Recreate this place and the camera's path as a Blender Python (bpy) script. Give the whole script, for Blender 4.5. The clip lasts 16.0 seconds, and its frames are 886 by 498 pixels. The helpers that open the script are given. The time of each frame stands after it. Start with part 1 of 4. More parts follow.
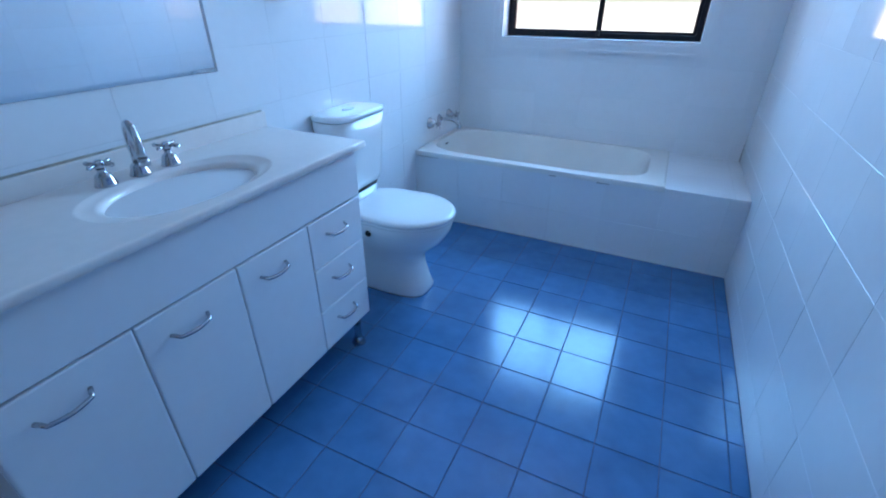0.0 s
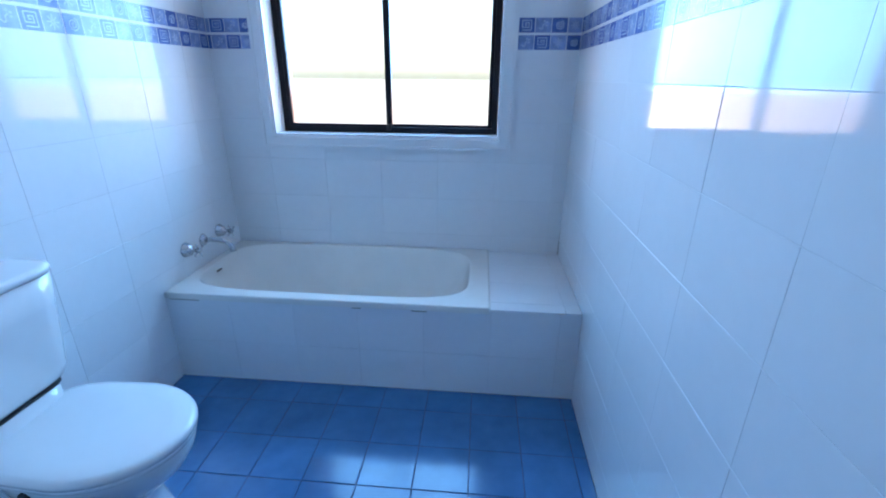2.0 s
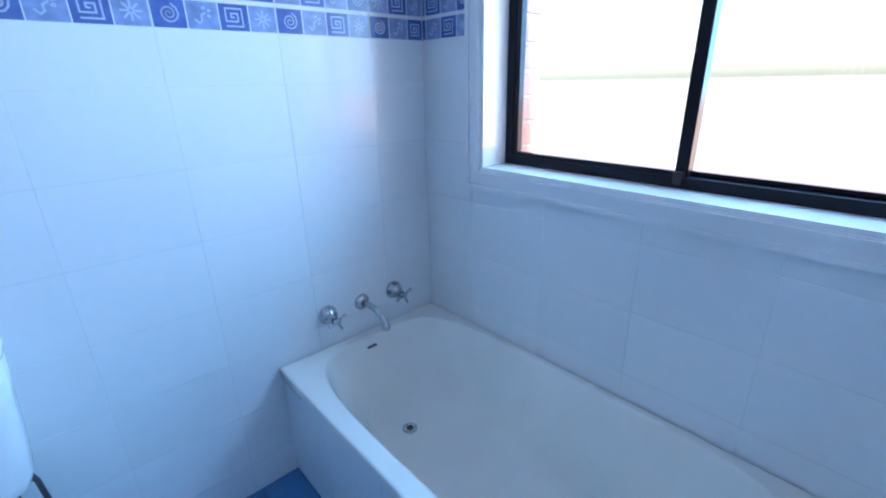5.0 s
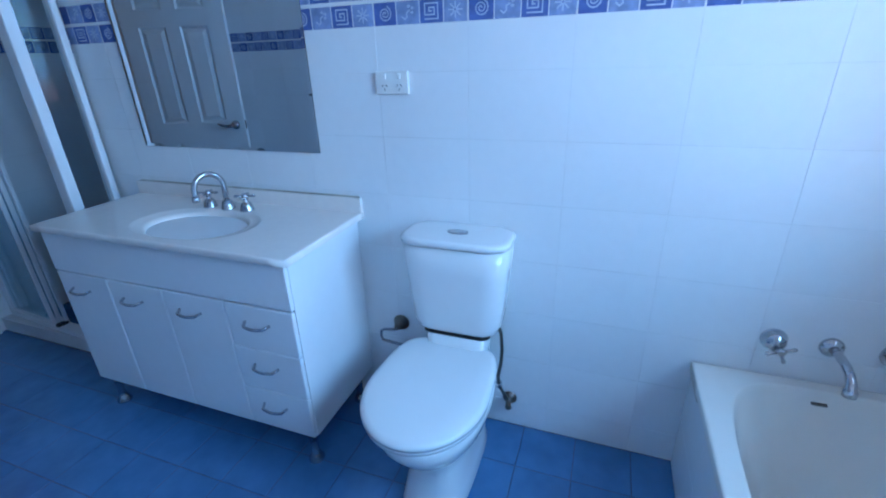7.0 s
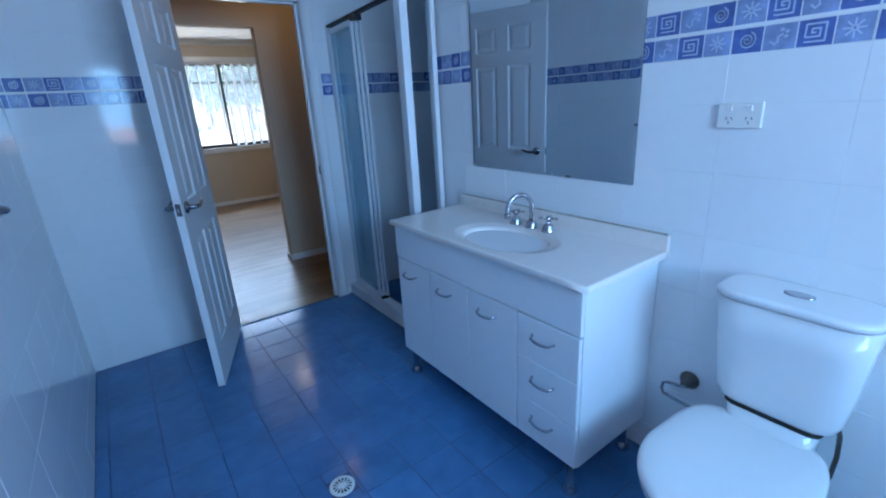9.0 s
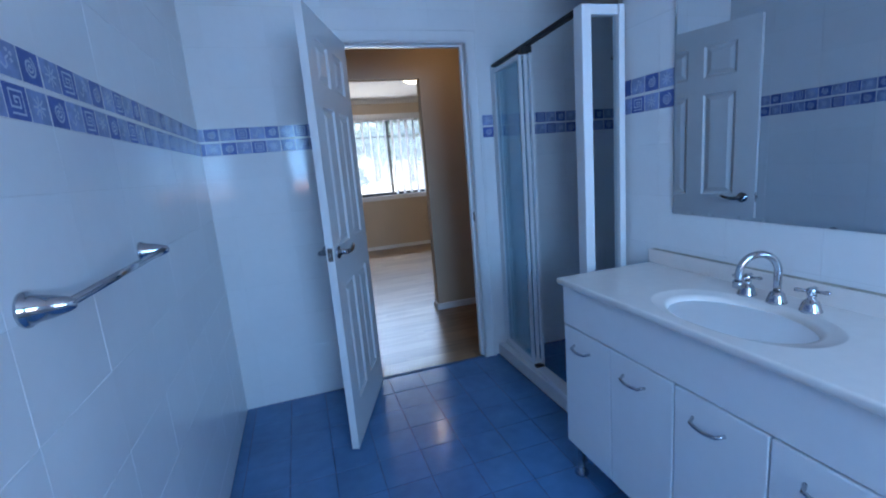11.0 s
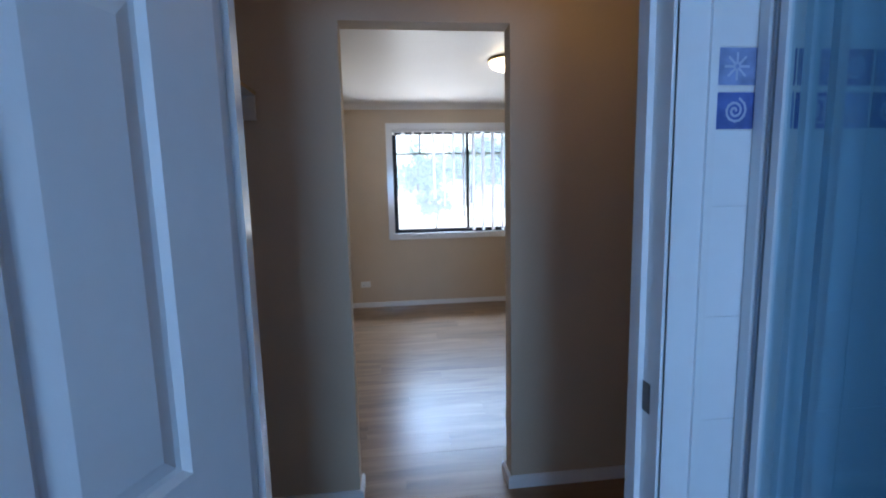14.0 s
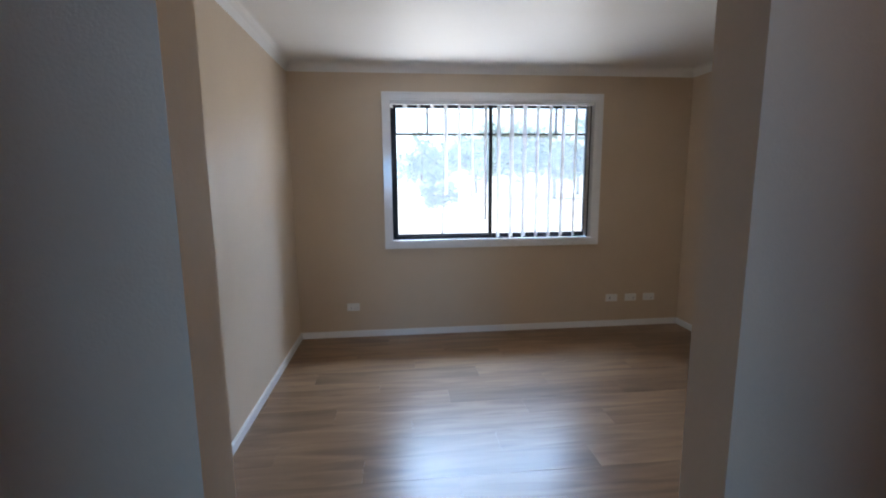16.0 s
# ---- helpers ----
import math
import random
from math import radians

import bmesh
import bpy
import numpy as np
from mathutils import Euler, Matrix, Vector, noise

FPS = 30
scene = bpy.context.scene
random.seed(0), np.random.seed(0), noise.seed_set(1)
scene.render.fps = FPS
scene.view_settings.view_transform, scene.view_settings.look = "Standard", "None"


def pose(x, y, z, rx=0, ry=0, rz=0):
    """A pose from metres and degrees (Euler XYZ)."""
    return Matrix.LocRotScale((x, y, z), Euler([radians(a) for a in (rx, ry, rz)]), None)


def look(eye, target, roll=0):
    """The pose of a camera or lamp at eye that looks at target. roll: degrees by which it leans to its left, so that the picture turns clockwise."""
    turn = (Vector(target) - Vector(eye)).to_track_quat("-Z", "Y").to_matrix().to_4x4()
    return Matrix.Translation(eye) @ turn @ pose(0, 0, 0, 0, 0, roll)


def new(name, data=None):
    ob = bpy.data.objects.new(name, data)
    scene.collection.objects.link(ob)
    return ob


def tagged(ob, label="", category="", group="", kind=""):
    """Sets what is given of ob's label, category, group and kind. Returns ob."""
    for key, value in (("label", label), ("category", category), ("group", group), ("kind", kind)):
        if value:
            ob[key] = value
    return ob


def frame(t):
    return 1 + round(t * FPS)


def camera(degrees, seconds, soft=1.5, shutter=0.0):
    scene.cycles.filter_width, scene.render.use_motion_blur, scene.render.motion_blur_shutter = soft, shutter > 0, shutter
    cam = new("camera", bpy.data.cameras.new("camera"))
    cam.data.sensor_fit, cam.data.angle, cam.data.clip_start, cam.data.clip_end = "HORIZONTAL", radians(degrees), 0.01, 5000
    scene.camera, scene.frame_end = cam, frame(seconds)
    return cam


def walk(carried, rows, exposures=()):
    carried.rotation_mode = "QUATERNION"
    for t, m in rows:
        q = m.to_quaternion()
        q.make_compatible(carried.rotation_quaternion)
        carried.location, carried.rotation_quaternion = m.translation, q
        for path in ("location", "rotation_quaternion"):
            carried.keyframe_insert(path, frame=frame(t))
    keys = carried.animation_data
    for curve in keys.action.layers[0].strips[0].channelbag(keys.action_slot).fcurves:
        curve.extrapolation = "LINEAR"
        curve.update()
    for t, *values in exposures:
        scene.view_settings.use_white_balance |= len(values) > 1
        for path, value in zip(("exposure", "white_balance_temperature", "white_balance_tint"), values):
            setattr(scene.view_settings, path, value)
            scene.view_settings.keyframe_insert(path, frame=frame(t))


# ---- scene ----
cam = camera(89.7, 16.0, soft=2.0)
PATH = [
    (0, (1.367, 1.09, 1.293), (0.612, 2.661, 0.312), 0.1),
    (0.5, (1.402, 1.183, 1.306), (0.934, 2.868, 0.335), 1.3),
    (1, (1.426, 1.383, 1.319), (1.108, 3.157, 0.453), 1.2),
    (1.5, (1.425, 1.571, 1.331), (1.152, 3.391, 0.548), 1.4),
    (2, (1.401, 1.839, 1.365), (1.247, 3.697, 0.643), 0.5),
    (2.5, (1.444, 2.101, 1.329), (1.298, 3.978, 0.656), 0.4),
    (3, (1.467, 2.363, 1.317), (1.257, 4.244, 0.671), 0.9),
    (3.2, (1.476, 2.471, 1.301), (1.186, 4.354, 0.692), 0.2),
    (5.3, (1.327, 3.214, 1.356), (-0.261, 4.179, 0.617), -0.6),
    (5.5, (1.334, 3.293, 1.349), (-0.367, 4.031, 0.599), 0.1),
    (6, (1.342, 3.331, 1.352), (-0.483, 3.549, 0.564), -0.3),
    (6.5, (1.365, 3.254, 1.381), (-0.444, 2.986, 0.571), -1.0),
    (7, (1.4, 3.185, 1.391), (-0.321, 2.54, 0.602), -1.9),
    (7.5, (1.433, 3.153, 1.399), (-0.157, 2.184, 0.668), -2.5),
    (8, (1.455, 3.129, 1.4), (0.025, 1.907, 0.719), -3.0),
    (8.5, (1.484, 3.105, 1.395), (0.229, 1.686, 0.756), -2.7),
    (8.7, (1.497, 3.095, 1.411), (0.318, 1.613, 0.767), -2.9),
    (10.8, (1.461, 2.751, 1.354), (0.72, 0.945, 0.917), -4.3),
    (11, (1.392, 2.694, 1.348), (0.809, 0.818, 0.971), -4.8),
    (11.5, (1.198, 2.516, 1.361), (0.966, 0.556, 1.039), -3.1),
    (12, (1.113, 2.203, 1.365), (0.897, 0.237, 1.071), -2.7),
    (12.5, (1.013, 1.884, 1.356), (0.796, -0.086, 1.089), -2.7),
    (13, (0.926, 1.532, 1.374), (0.715, -0.441, 1.118), -1.7),
    (13.5, (0.874, 1.13, 1.386), (0.657, -0.842, 1.131), -1.9),
    (14, (0.782, 0.729, 1.389), (0.568, -1.243, 1.136), -1.3),
    (14.5, (0.732, 0.381, 1.366), (0.535, -1.593, 1.113), -1.4),
    (15, (0.709, 0.03, 1.377), (0.514, -1.943, 1.113), -1.3),
    (15.5, (0.686, -0.265, 1.377), (0.51, -2.239, 1.108), -0.1),
    (16, (0.731, -0.644, 1.43), (0.53, -2.612, 1.131), -0.5),
]
EXPOSURES = [(0, 2.0, 6500, 10), (2, 1.88, 6500, 10), (3, 1.90, 6500, 10), (6, 1.79, 6500, 10), (7, 1.76, 6500, 10), (8.5, 1.82, 6500, 10), (11, 1.88, 6750, 15),
             (12.5, 1.89, 6750, 15), (14, 1.98, 6650, 14), (14.5, 1.78, 6700, 14), (15, 1.74, 6750, 14), (16, 1.93, 6800, 14)]
walk(cam, [(t, look(eye, target, roll)) for t, eye, target, roll in PATH], EXPOSURES)

# ---- world, sun, large lights ----
world = bpy.data.worlds.new("world")
scene.world = world
world.use_nodes = True
wn = world.node_tree.nodes
sky = wn.new("ShaderNodeTexSky")
sky.sky_type = "NISHITA"
sky.sun_disc = False
sky.sun_elevation = radians(52)
sky.sun_rotation = radians(96)
sky.air_density, sky.dust_density = 1.0, 1.5
world.node_tree.links.new(sky.outputs[0], wn["Background"].inputs[0])
wn["Background"].inputs[1].default_value = 0.15

sun = new("sun", bpy.data.lights.new("sun", "SUN"))
sun.data.energy, sun.data.angle, sun.data.color = 4.0, radians(0.5), (1.0, 0.94, 0.85)
sun.matrix_world = look((9.0, -1.0, 11.0), (0.0, 0.0, 0.0))


def window_lamp(name, eye, target, sx, sy, watts, colour, spread=180):
    """Daylight gathered at a window opening."""
    ob = new(name, bpy.data.lights.new(name, "AREA"))
    ob.data.shape, ob.data.size, ob.data.size_y = "RECTANGLE", sx, sy
    ob.data.energy, ob.data.color = watts, colour
    ob.data.spread = radians(spread)
    ob.matrix_world = look(eye, target)
    return ob


window_lamp("bath_window_sky", (0.90, 4.60, 1.75), (0.66, 0.0, 1.35), 1.5, 0.92, 15.0, (0.20, 0.53, 1.0), 125)
window_lamp("bath_window_low", (0.90, 4.64, 1.14), (0.90, 0.6, 2.1), 1.5, 0.36, 2.8, (1.0, 0.64, 0.60), 150)
window_lamp("bedroom_window_sky", (-0.15, -5.60, 2.95), (-0.15, -3.4, 0.9), 2.6, 1.6, 285, (0.44, 0.66, 1.0))
window_lamp("bedroom_window_low", (-0.15, -5.30, 0.70), (-0.15, -3.4, 2.2), 2.2, 0.5, 16, (0.92, 0.96, 1.0))
robe_bulb = new("robe_bulb", bpy.data.lights.new("robe_bulb", "POINT"))
robe_bulb.data.energy, robe_bulb.data.color, robe_bulb.data.shadow_soft_size = 0.42, (1.0, 0.66, 0.27), 0.14
robe_bulb.location = (0.15, -0.62, 2.24)

# ---- materials ----


def mat(name, colour, rough=0.5, metal=0.0, grain=0.0, grain_scale=30, stain=0.0, stain_scale=2.0, bump=0.0,
        bump_scale=60, spec=0.5, trans=0.0, coat=0.0, emit=0.0, rvary=0.0, vary=0.0):
    """A plain surface with fine grain, broad stains, relief and a small change from piece to piece."""
    m = bpy.data.materials.new(name)
    m.use_nodes = True
    nt = m.node_tree
    n, l = nt.nodes, nt.links
    b = n["Principled BSDF"]
    b.inputs["Base Color"].default_value = (*colour, 1)
    b.inputs["Roughness"].default_value = rough
    b.inputs["Metallic"].default_value = metal
    b.inputs["Specular IOR Level"].default_value = spec
    b.inputs["Transmission Weight"].default_value = trans
    b.inputs["Coat Weight"].default_value = coat
    if emit:
        b.inputs["Emission Color"].default_value = (*colour, 1)
        b.inputs["Emission Strength"].default_value = emit
    tc = n.new("ShaderNodeTexCoord")
    geo = n.new("ShaderNodeNewGeometry")
    last = None

    def noise_of(scale, detail, vector):
        t = n.new("ShaderNodeTexNoise")
        t.inputs["Scale"].default_value, t.inputs["Detail"].default_value = scale, detail
        l.new(vector, t.inputs["Vector"])
        return t.outputs["Fac"]

    def darker(src, fac, amount):
        mp = n.new("ShaderNodeMapRange")
        mp.inputs["From Min"].default_value, mp.inputs["From Max"].default_value = 0.3, 0.7
        mp.inputs["To Min"].default_value, mp.inputs["To Max"].default_value = 1 - amount, 1 + amount * 0.35
        l.new(fac, mp.inputs["Value"])
        v = n.new("ShaderNodeVectorMath")
        v.operation = "SCALE"
        if src is None:
            v.inputs[0].default_value = colour
        else:
            l.new(src, v.inputs[0])
        l.new(mp.outputs[0], v.inputs["Scale"])
        return v.outputs[0]

    pos = geo.outputs["Position"]
    if grain:
        last = darker(last, noise_of(grain_scale, 5, pos), grain)
    if stain:
        last = darker(last, noise_of(stain_scale, 3, pos), stain)
    if vary:
        oi = n.new("ShaderNodeObjectInfo")
        last = darker(last, oi.outputs["Random"], vary)
    if last is not None:
        l.new(last, b.inputs["Base Color"])
    if rvary:
        mp = n.new("ShaderNodeMapRange")
        mp.inputs["To Min"].default_value, mp.inputs["To Max"].default_value = max(0.02, rough - rvary), rough + rvary
        l.new(noise_of(6, 4, pos), mp.inputs["Value"])
        l.new(mp.outputs[0], b.inputs["Roughness"])
    if bump:
        bp = n.new("ShaderNodeBump")
        bp.inputs["Strength"].default_value, bp.inputs["Distance"].default_value = bump, 0.002
        l.new(noise_of(bump_scale, 3, pos), bp.inputs["Height"])
        l.new(bp.outputs[0], b.inputs["Normal"])
    return m


M_WALL_TILE = mat("glazed_wall_tile", (0.84, 0.855, 0.87), 0.07, grain=0.015, stain=0.03, bump=0.07, bump_scale=7, rvary=0.03, spec=0.33, vary=0.02)
M_GROUT = mat("wall_grout", (0.80, 0.81, 0.82), 0.8, grain=0.10, stain=0.2, bump=0.3, bump_scale=300)
M_FLOOR_TILE = mat("blue_floor_tile", (0.068, 0.215, 0.44), 0.15, grain=0.12, grain_scale=14, stain=0.16, stain_scale=4, bump=0.10, bump_scale=16, rvary=0.03, vary=0.05)
M_FLOOR_GROUT = mat("floor_grout", (0.075, 0.14, 0.25), 0.85, grain=0.25, stain=0.3, bump=0.4, bump_scale=250)
M_BAND_BLUE = mat("band_blue_glaze", (0.10, 0.17, 0.46), 0.15, grain=0.25, grain_scale=35, stain=0.25, stain_scale=12)
M_BAND_PALE = mat("band_pale_glaze", (0.29, 0.39, 0.66), 0.15, grain=0.30, grain_scale=35, stain=0.2, stain_scale=12)
M_BAND_LINE = mat("band_line_glaze", (0.50, 0.59, 0.76), 0.2, grain=0.1, grain_scale=60)
M_PORCELAIN = mat("white_porcelain", (0.82, 0.83, 0.84), 0.07, grain=0.01, stain=0.02, coat=0.4)
M_SEAT = mat("white_seat_plastic", (0.80, 0.81, 0.82), 0.22, grain=0.01, stain=0.02)
M_BATH = mat("bath_enamel", (0.88, 0.86, 0.81), 0.16, grain=0.03, grain_scale=9, stain=0.05, rvary=0.06)
M_MARBLE = mat("cultured_marble", (0.88, 0.81, 0.77), 0.24, grain=0.03, stain=0.03)
M_VANITY = mat("vanity_white_laminate", (0.83, 0.84, 0.86), 0.32, grain=0.015, stain=0.03)
M_GLOSS_PAINT = mat("white_gloss_paint", (0.85, 0.86, 0.87), 0.13, grain=0.02, stain=0.03, bump=0.12, bump_scale=90)
M_DOOR = mat("door_paint", (0.76, 0.77, 0.78), 0.36, grain=0.02, stain=0.03, bump=0.10, bump_scale=120)
M_CHROME = mat("chrome", (0.52, 0.53, 0.56), 0.10, metal=1.0, stain=0.10, stain_scale=25)
# chrome with the dark surroundings it mirrors put into its base colour
M_DOOR_CHROME = mat("dark_reflection_chrome", (0.30, 0.31, 0.34), 0.12, metal=1.0, stain=0.15, stain_scale=25)
M_DARK_METAL = mat("dark_valve_metal", (0.16, 0.14, 0.13), 0.35, metal=0.7, grain=0.2)
M_BLACK_FRAME = mat("black_aluminium", (0.008, 0.008, 0.013), 0.42, spec=0.22, grain=0.2, stain=0.2)
M_SHOWER_FRAME = mat("white_powdercoat", (0.78, 0.80, 0.82), 0.30, stain=0.04)
M_SHOWER_TRACK = mat("satin_track", (0.45, 0.48, 0.52), 0.30, metal=0.6, stain=0.1)
M_BLACK = mat("black_plastic", (0.015, 0.015, 0.017), 0.4)
M_SILICONE = mat("aged_silicone", (0.46, 0.42, 0.35), 0.6, grain=0.3, stain=0.4, stain_scale=9)
M_BEIGE = mat("beige_wall_paint", (0.62, 0.50, 0.375), 0.62, grain=0.02, grain_scale=80, stain=0.05, bump=0.25, bump_scale=220)
M_CEILING = mat("ceiling_paint", (0.80, 0.80, 0.79), 0.38, grain=0.01, stain=0.02, bump=0.15, bump_scale=150)
M_SHELF = mat("shelf_white_melamine", (0.70, 0.70, 0.68), 0.4, stain=0.05)
M_RAW_EDGE = mat("raw_timber_edge", (0.50, 0.36, 0.19), 0.6, grain=0.15)
M_OUTLET = mat("white_outlet_plastic", (0.80, 0.80, 0.78), 0.3)
M_BLIND = mat("blind_fabric", (0.72, 0.73, 0.74), 0.8, grain=0.05, grain_scale=200)
M_BEAM = mat("beam_paint", (0.40, 0.34, 0.26), 0.7, grain=0.1)
M_BRICK = mat("red_brick", (0.50, 0.30, 0.24), 0.85, grain=0.2, stain=0.15, bump=0.5, bump_scale=120, vary=0.1)
M_MORTAR = mat("mortar", (0.45, 0.42, 0.38), 0.9, grain=0.2)
M_LAMP = mat("lamp_glass", (1.0, 0.86, 0.62), 0.3, emit=3.0)
M_LEAF = mat("leaf", (0.12, 0.17, 0.10), 0.6, grain=0.3, stain=0.3)
M_BARK = mat("bark", (0.14, 0.10, 0.07), 0.9, grain=0.3)
M_GROUND = mat("dry_ground", (0.34, 0.32, 0.27), 0.9, grain=0.2, grain_scale=3, stain=0.3, stain_scale=0.3)
M_EAVE = mat("eave_lining", (0.62, 0.56, 0.48), 0.7, stain=0.1)


def mirror_material():
    m = bpy.data.materials.new("mirror_silver")
    m.use_nodes = True
    b = m.node_tree.nodes["Principled BSDF"]
    b.inputs["Base Color"].default_value = (0.70, 0.75, 0.79, 1)
    b.inputs["Metallic"].default_value, b.inputs["Roughness"].default_value = 1.0, 0.015
    return m


def glass_material(name, tint, rough=0.0, gloss=0.5, body=0.0, veil=0.0):
    """Thin pane: clear with the tint, with a Fresnel gloss. veil: share of added glare haze."""
    m = bpy.data.materials.new(name)
    m.use_nodes = True
    nt = m.node_tree
    n, l = nt.nodes, nt.links
    n.remove(n["Principled BSDF"])
    tr = n.new("ShaderNodeBsdfTransparent")
    tr.inputs[0].default_value = (*tint, 1)
    base = tr.outputs[0]
    # pale translucent mix imitates glare washing out the view; no mesh is modelled
    if veil:
        tl = n.new("ShaderNodeBsdfTranslucent")
        tl.inputs[0].default_value = (0.75, 0.85, 0.92, 1)
        mx = n.new("ShaderNodeMixShader")
        mx.inputs[0].default_value = veil
        l.new(base, mx.inputs[1])
        l.new(tl.outputs[0], mx.inputs[2])
        base = mx.outputs[0]
    if body:
        df = n.new("ShaderNodeBsdfDiffuse")
        df.inputs[0].default_value = (0.32, 0.62, 0.76, 1)
        wv = n.new("ShaderNodeTexWave")
        wv.bands_direction = "Y"
        wv.inputs["Scale"].default_value, wv.inputs["Distortion"].default_value = 2.6, 0.2
        geo = n.new("ShaderNodeNewGeometry")
        l.new(geo.outputs["Position"], wv.inputs["Vector"])
        mp = n.new("ShaderNodeMapRange")
        mp.inputs["To Min"].default_value, mp.inputs["To Max"].default_value = body * 0.6, body
        l.new(wv.outputs["Fac"], mp.inputs["Value"])
        mx = n.new("ShaderNodeMixShader")
        l.new(mp.outputs[0], mx.inputs[0])
        l.new(base, mx.inputs[1])
        l.new(df.outputs[0], mx.inputs[2])
        base = mx.outputs[0]
    gl = n.new("ShaderNodeBsdfGlossy")
    gl.inputs["Roughness"].default_value = max(rough, 0.01)
    fr = n.new("ShaderNodeLayerWeight")
    fr.inputs["Blend"].default_value = 0.5
    pw = n.new("ShaderNodeMath")
    pw.operation = "POWER"
    pw.inputs[1].default_value = 4.0
    l.new(fr.outputs["Facing"], pw.inputs[0])
    mul = n.new("ShaderNodeMath")
    mul.operation = "MULTIPLY_ADD"
    mul.inputs[1].default_value, mul.inputs[2].default_value = gloss, 0.04 * gloss
    l.new(pw.outputs[0], mul.inputs[0])
    mx = n.new("ShaderNodeMixShader")
    l.new(mul.outputs[0], mx.inputs[0])
    l.new(base, mx.inputs[1])
    l.new(gl.outputs[0], mx.inputs[2])
    l.new(mx.outputs[0], n["Material Output"].inputs[0])
    return m


M_MIRROR = mirror_material()
M_PANE = glass_material("window_glass", (0.93, 0.96, 0.97))
# bedroom panes, with a little glare haze put into the glass
M_HAZED_PANE = glass_material("hazed_window_glass", (0.93, 0.96, 0.97), veil=0.06)
M_SHOWER_GLASS = glass_material("shower_glass", (0.90, 0.95, 0.98), gloss=1.0)
M_RETURN_GLASS = glass_material("return_screen_glass", (0.88, 0.93, 0.95), gloss=0.22)
M_SHOWER_GLASS_PALE = glass_material("shower_glass_reeded", (0.78, 0.92, 0.97), 0.03, 0.9, body=0.09)


def leafy(m):
    """Lets daylight through thin leaves."""
    n, l = m.node_tree.nodes, m.node_tree.links
    b = n["Principled BSDF"]
    tl = n.new("ShaderNodeBsdfTranslucent")
    tl.inputs[0].default_value = (0.28, 0.35, 0.25, 1)
    mx = n.new("ShaderNodeMixShader")
    mx.inputs[0].default_value = 0.35
    l.new(b.outputs[0], mx.inputs[1])
    l.new(tl.outputs[0], mx.inputs[2])
    l.new(mx.outputs[0], n["Material Output"].inputs[0])


leafy(M_LEAF)


def timber_material():
    m = bpy.data.materials.new("oak_laminate")
    m.use_nodes = True
    nt = m.node_tree
    n, l = nt.nodes, nt.links
    b = n["Principled BSDF"]
    geo = n.new("ShaderNodeNewGeometry")
    oi = n.new("ShaderNodeObjectInfo")
    sep = n.new("ShaderNodeVectorMath")
    sep.operation = "MULTIPLY"
    sep.inputs[1].default_value = (0.8, 6.0, 1.0)
    l.new(geo.outputs["Position"], sep.inputs[0])
    off = n.new("ShaderNodeMath")
    off.operation = "MULTIPLY"
    off.inputs[1].default_value = 37.0
    l.new(oi.outputs["Random"], off.inputs[0])
    add = n.new("ShaderNodeVectorMath")
    l.new(sep.outputs[0], add.inputs[0])
    l.new(off.outputs[0], add.inputs[1])
    n1 = n.new("ShaderNodeTexNoise")
    n1.inputs["Scale"].default_value, n1.inputs["Detail"].default_value, n1.inputs["Distortion"].default_value = 2.2, 7, 0.6
    l.new(add.outputs[0], n1.inputs["Vector"])
    cr = n.new("ShaderNodeValToRGB")
    cr.color_ramp.elements[0].position, cr.color_ramp.elements[0].color = 0.28, (0.140, 0.080, 0.046, 1)
    cr.color_ramp.elements[1].position, cr.color_ramp.elements[1].color = 0.72, (0.290, 0.182, 0.106, 1)
    l.new(n1.outputs["Fac"], cr.inputs[0])
    mp = n.new("ShaderNodeMapRange")
    mp.inputs["To Min"].default_value, mp.inputs["To Max"].default_value = 0.82, 1.15
    l.new(oi.outputs["Random"], mp.inputs["Value"])
    sc = n.new("ShaderNodeVectorMath")
    sc.operation = "SCALE"
    l.new(cr.outputs[0], sc.inputs[0])
    l.new(mp.outputs[0], sc.inputs["Scale"])
    l.new(sc.outputs[0], b.inputs["Base Color"])
    b.inputs["Roughness"].default_value = 0.29
    bp = n.new("ShaderNodeBump")
    bp.inputs["Strength"].default_value, bp.inputs["Distance"].default_value = 0.15, 0.002
    l.new(n1.outputs["Fac"], bp.inputs["Height"])
    l.new(bp.outputs[0], b.inputs["Normal"])
    return m


M_TIMBER = timber_material()

# ---- mesh helpers ----


def box(bm, x0, x1, y0, y1, z0, z1, m=None, mi=0):
    pts = [Vector((x, y, z)) for z in (z0, z1) for x, y in ((x0, y0), (x1, y0), (x1, y1), (x0, y1))]
    if m is not None:
        pts = [m @ p for p in pts]
    v = [bm.verts.new(p) for p in pts]
    for f in ((3, 2, 1, 0), (4, 5, 6, 7), (0, 1, 5, 4), (1, 2, 6, 5), (2, 3, 7, 6), (3, 0, 4, 7)):
        bm.faces.new([v[i] for i in f]).material_index = mi
    return v


def bevelled(bm, w=0.002, seg=1):
    bmesh.ops.bevel(bm, geom=list(bm.edges), offset=w, segments=seg, affect="EDGES", profile=0.6)
    return bm


def bbox(x0, x1, y0, y1, z0, z1, w=0.002, seg=1, m=None):
    bm = bmesh.new()
    box(bm, x0, x1, y0, y1, z0, z1, m)
    return bevelled(bm, w, seg)


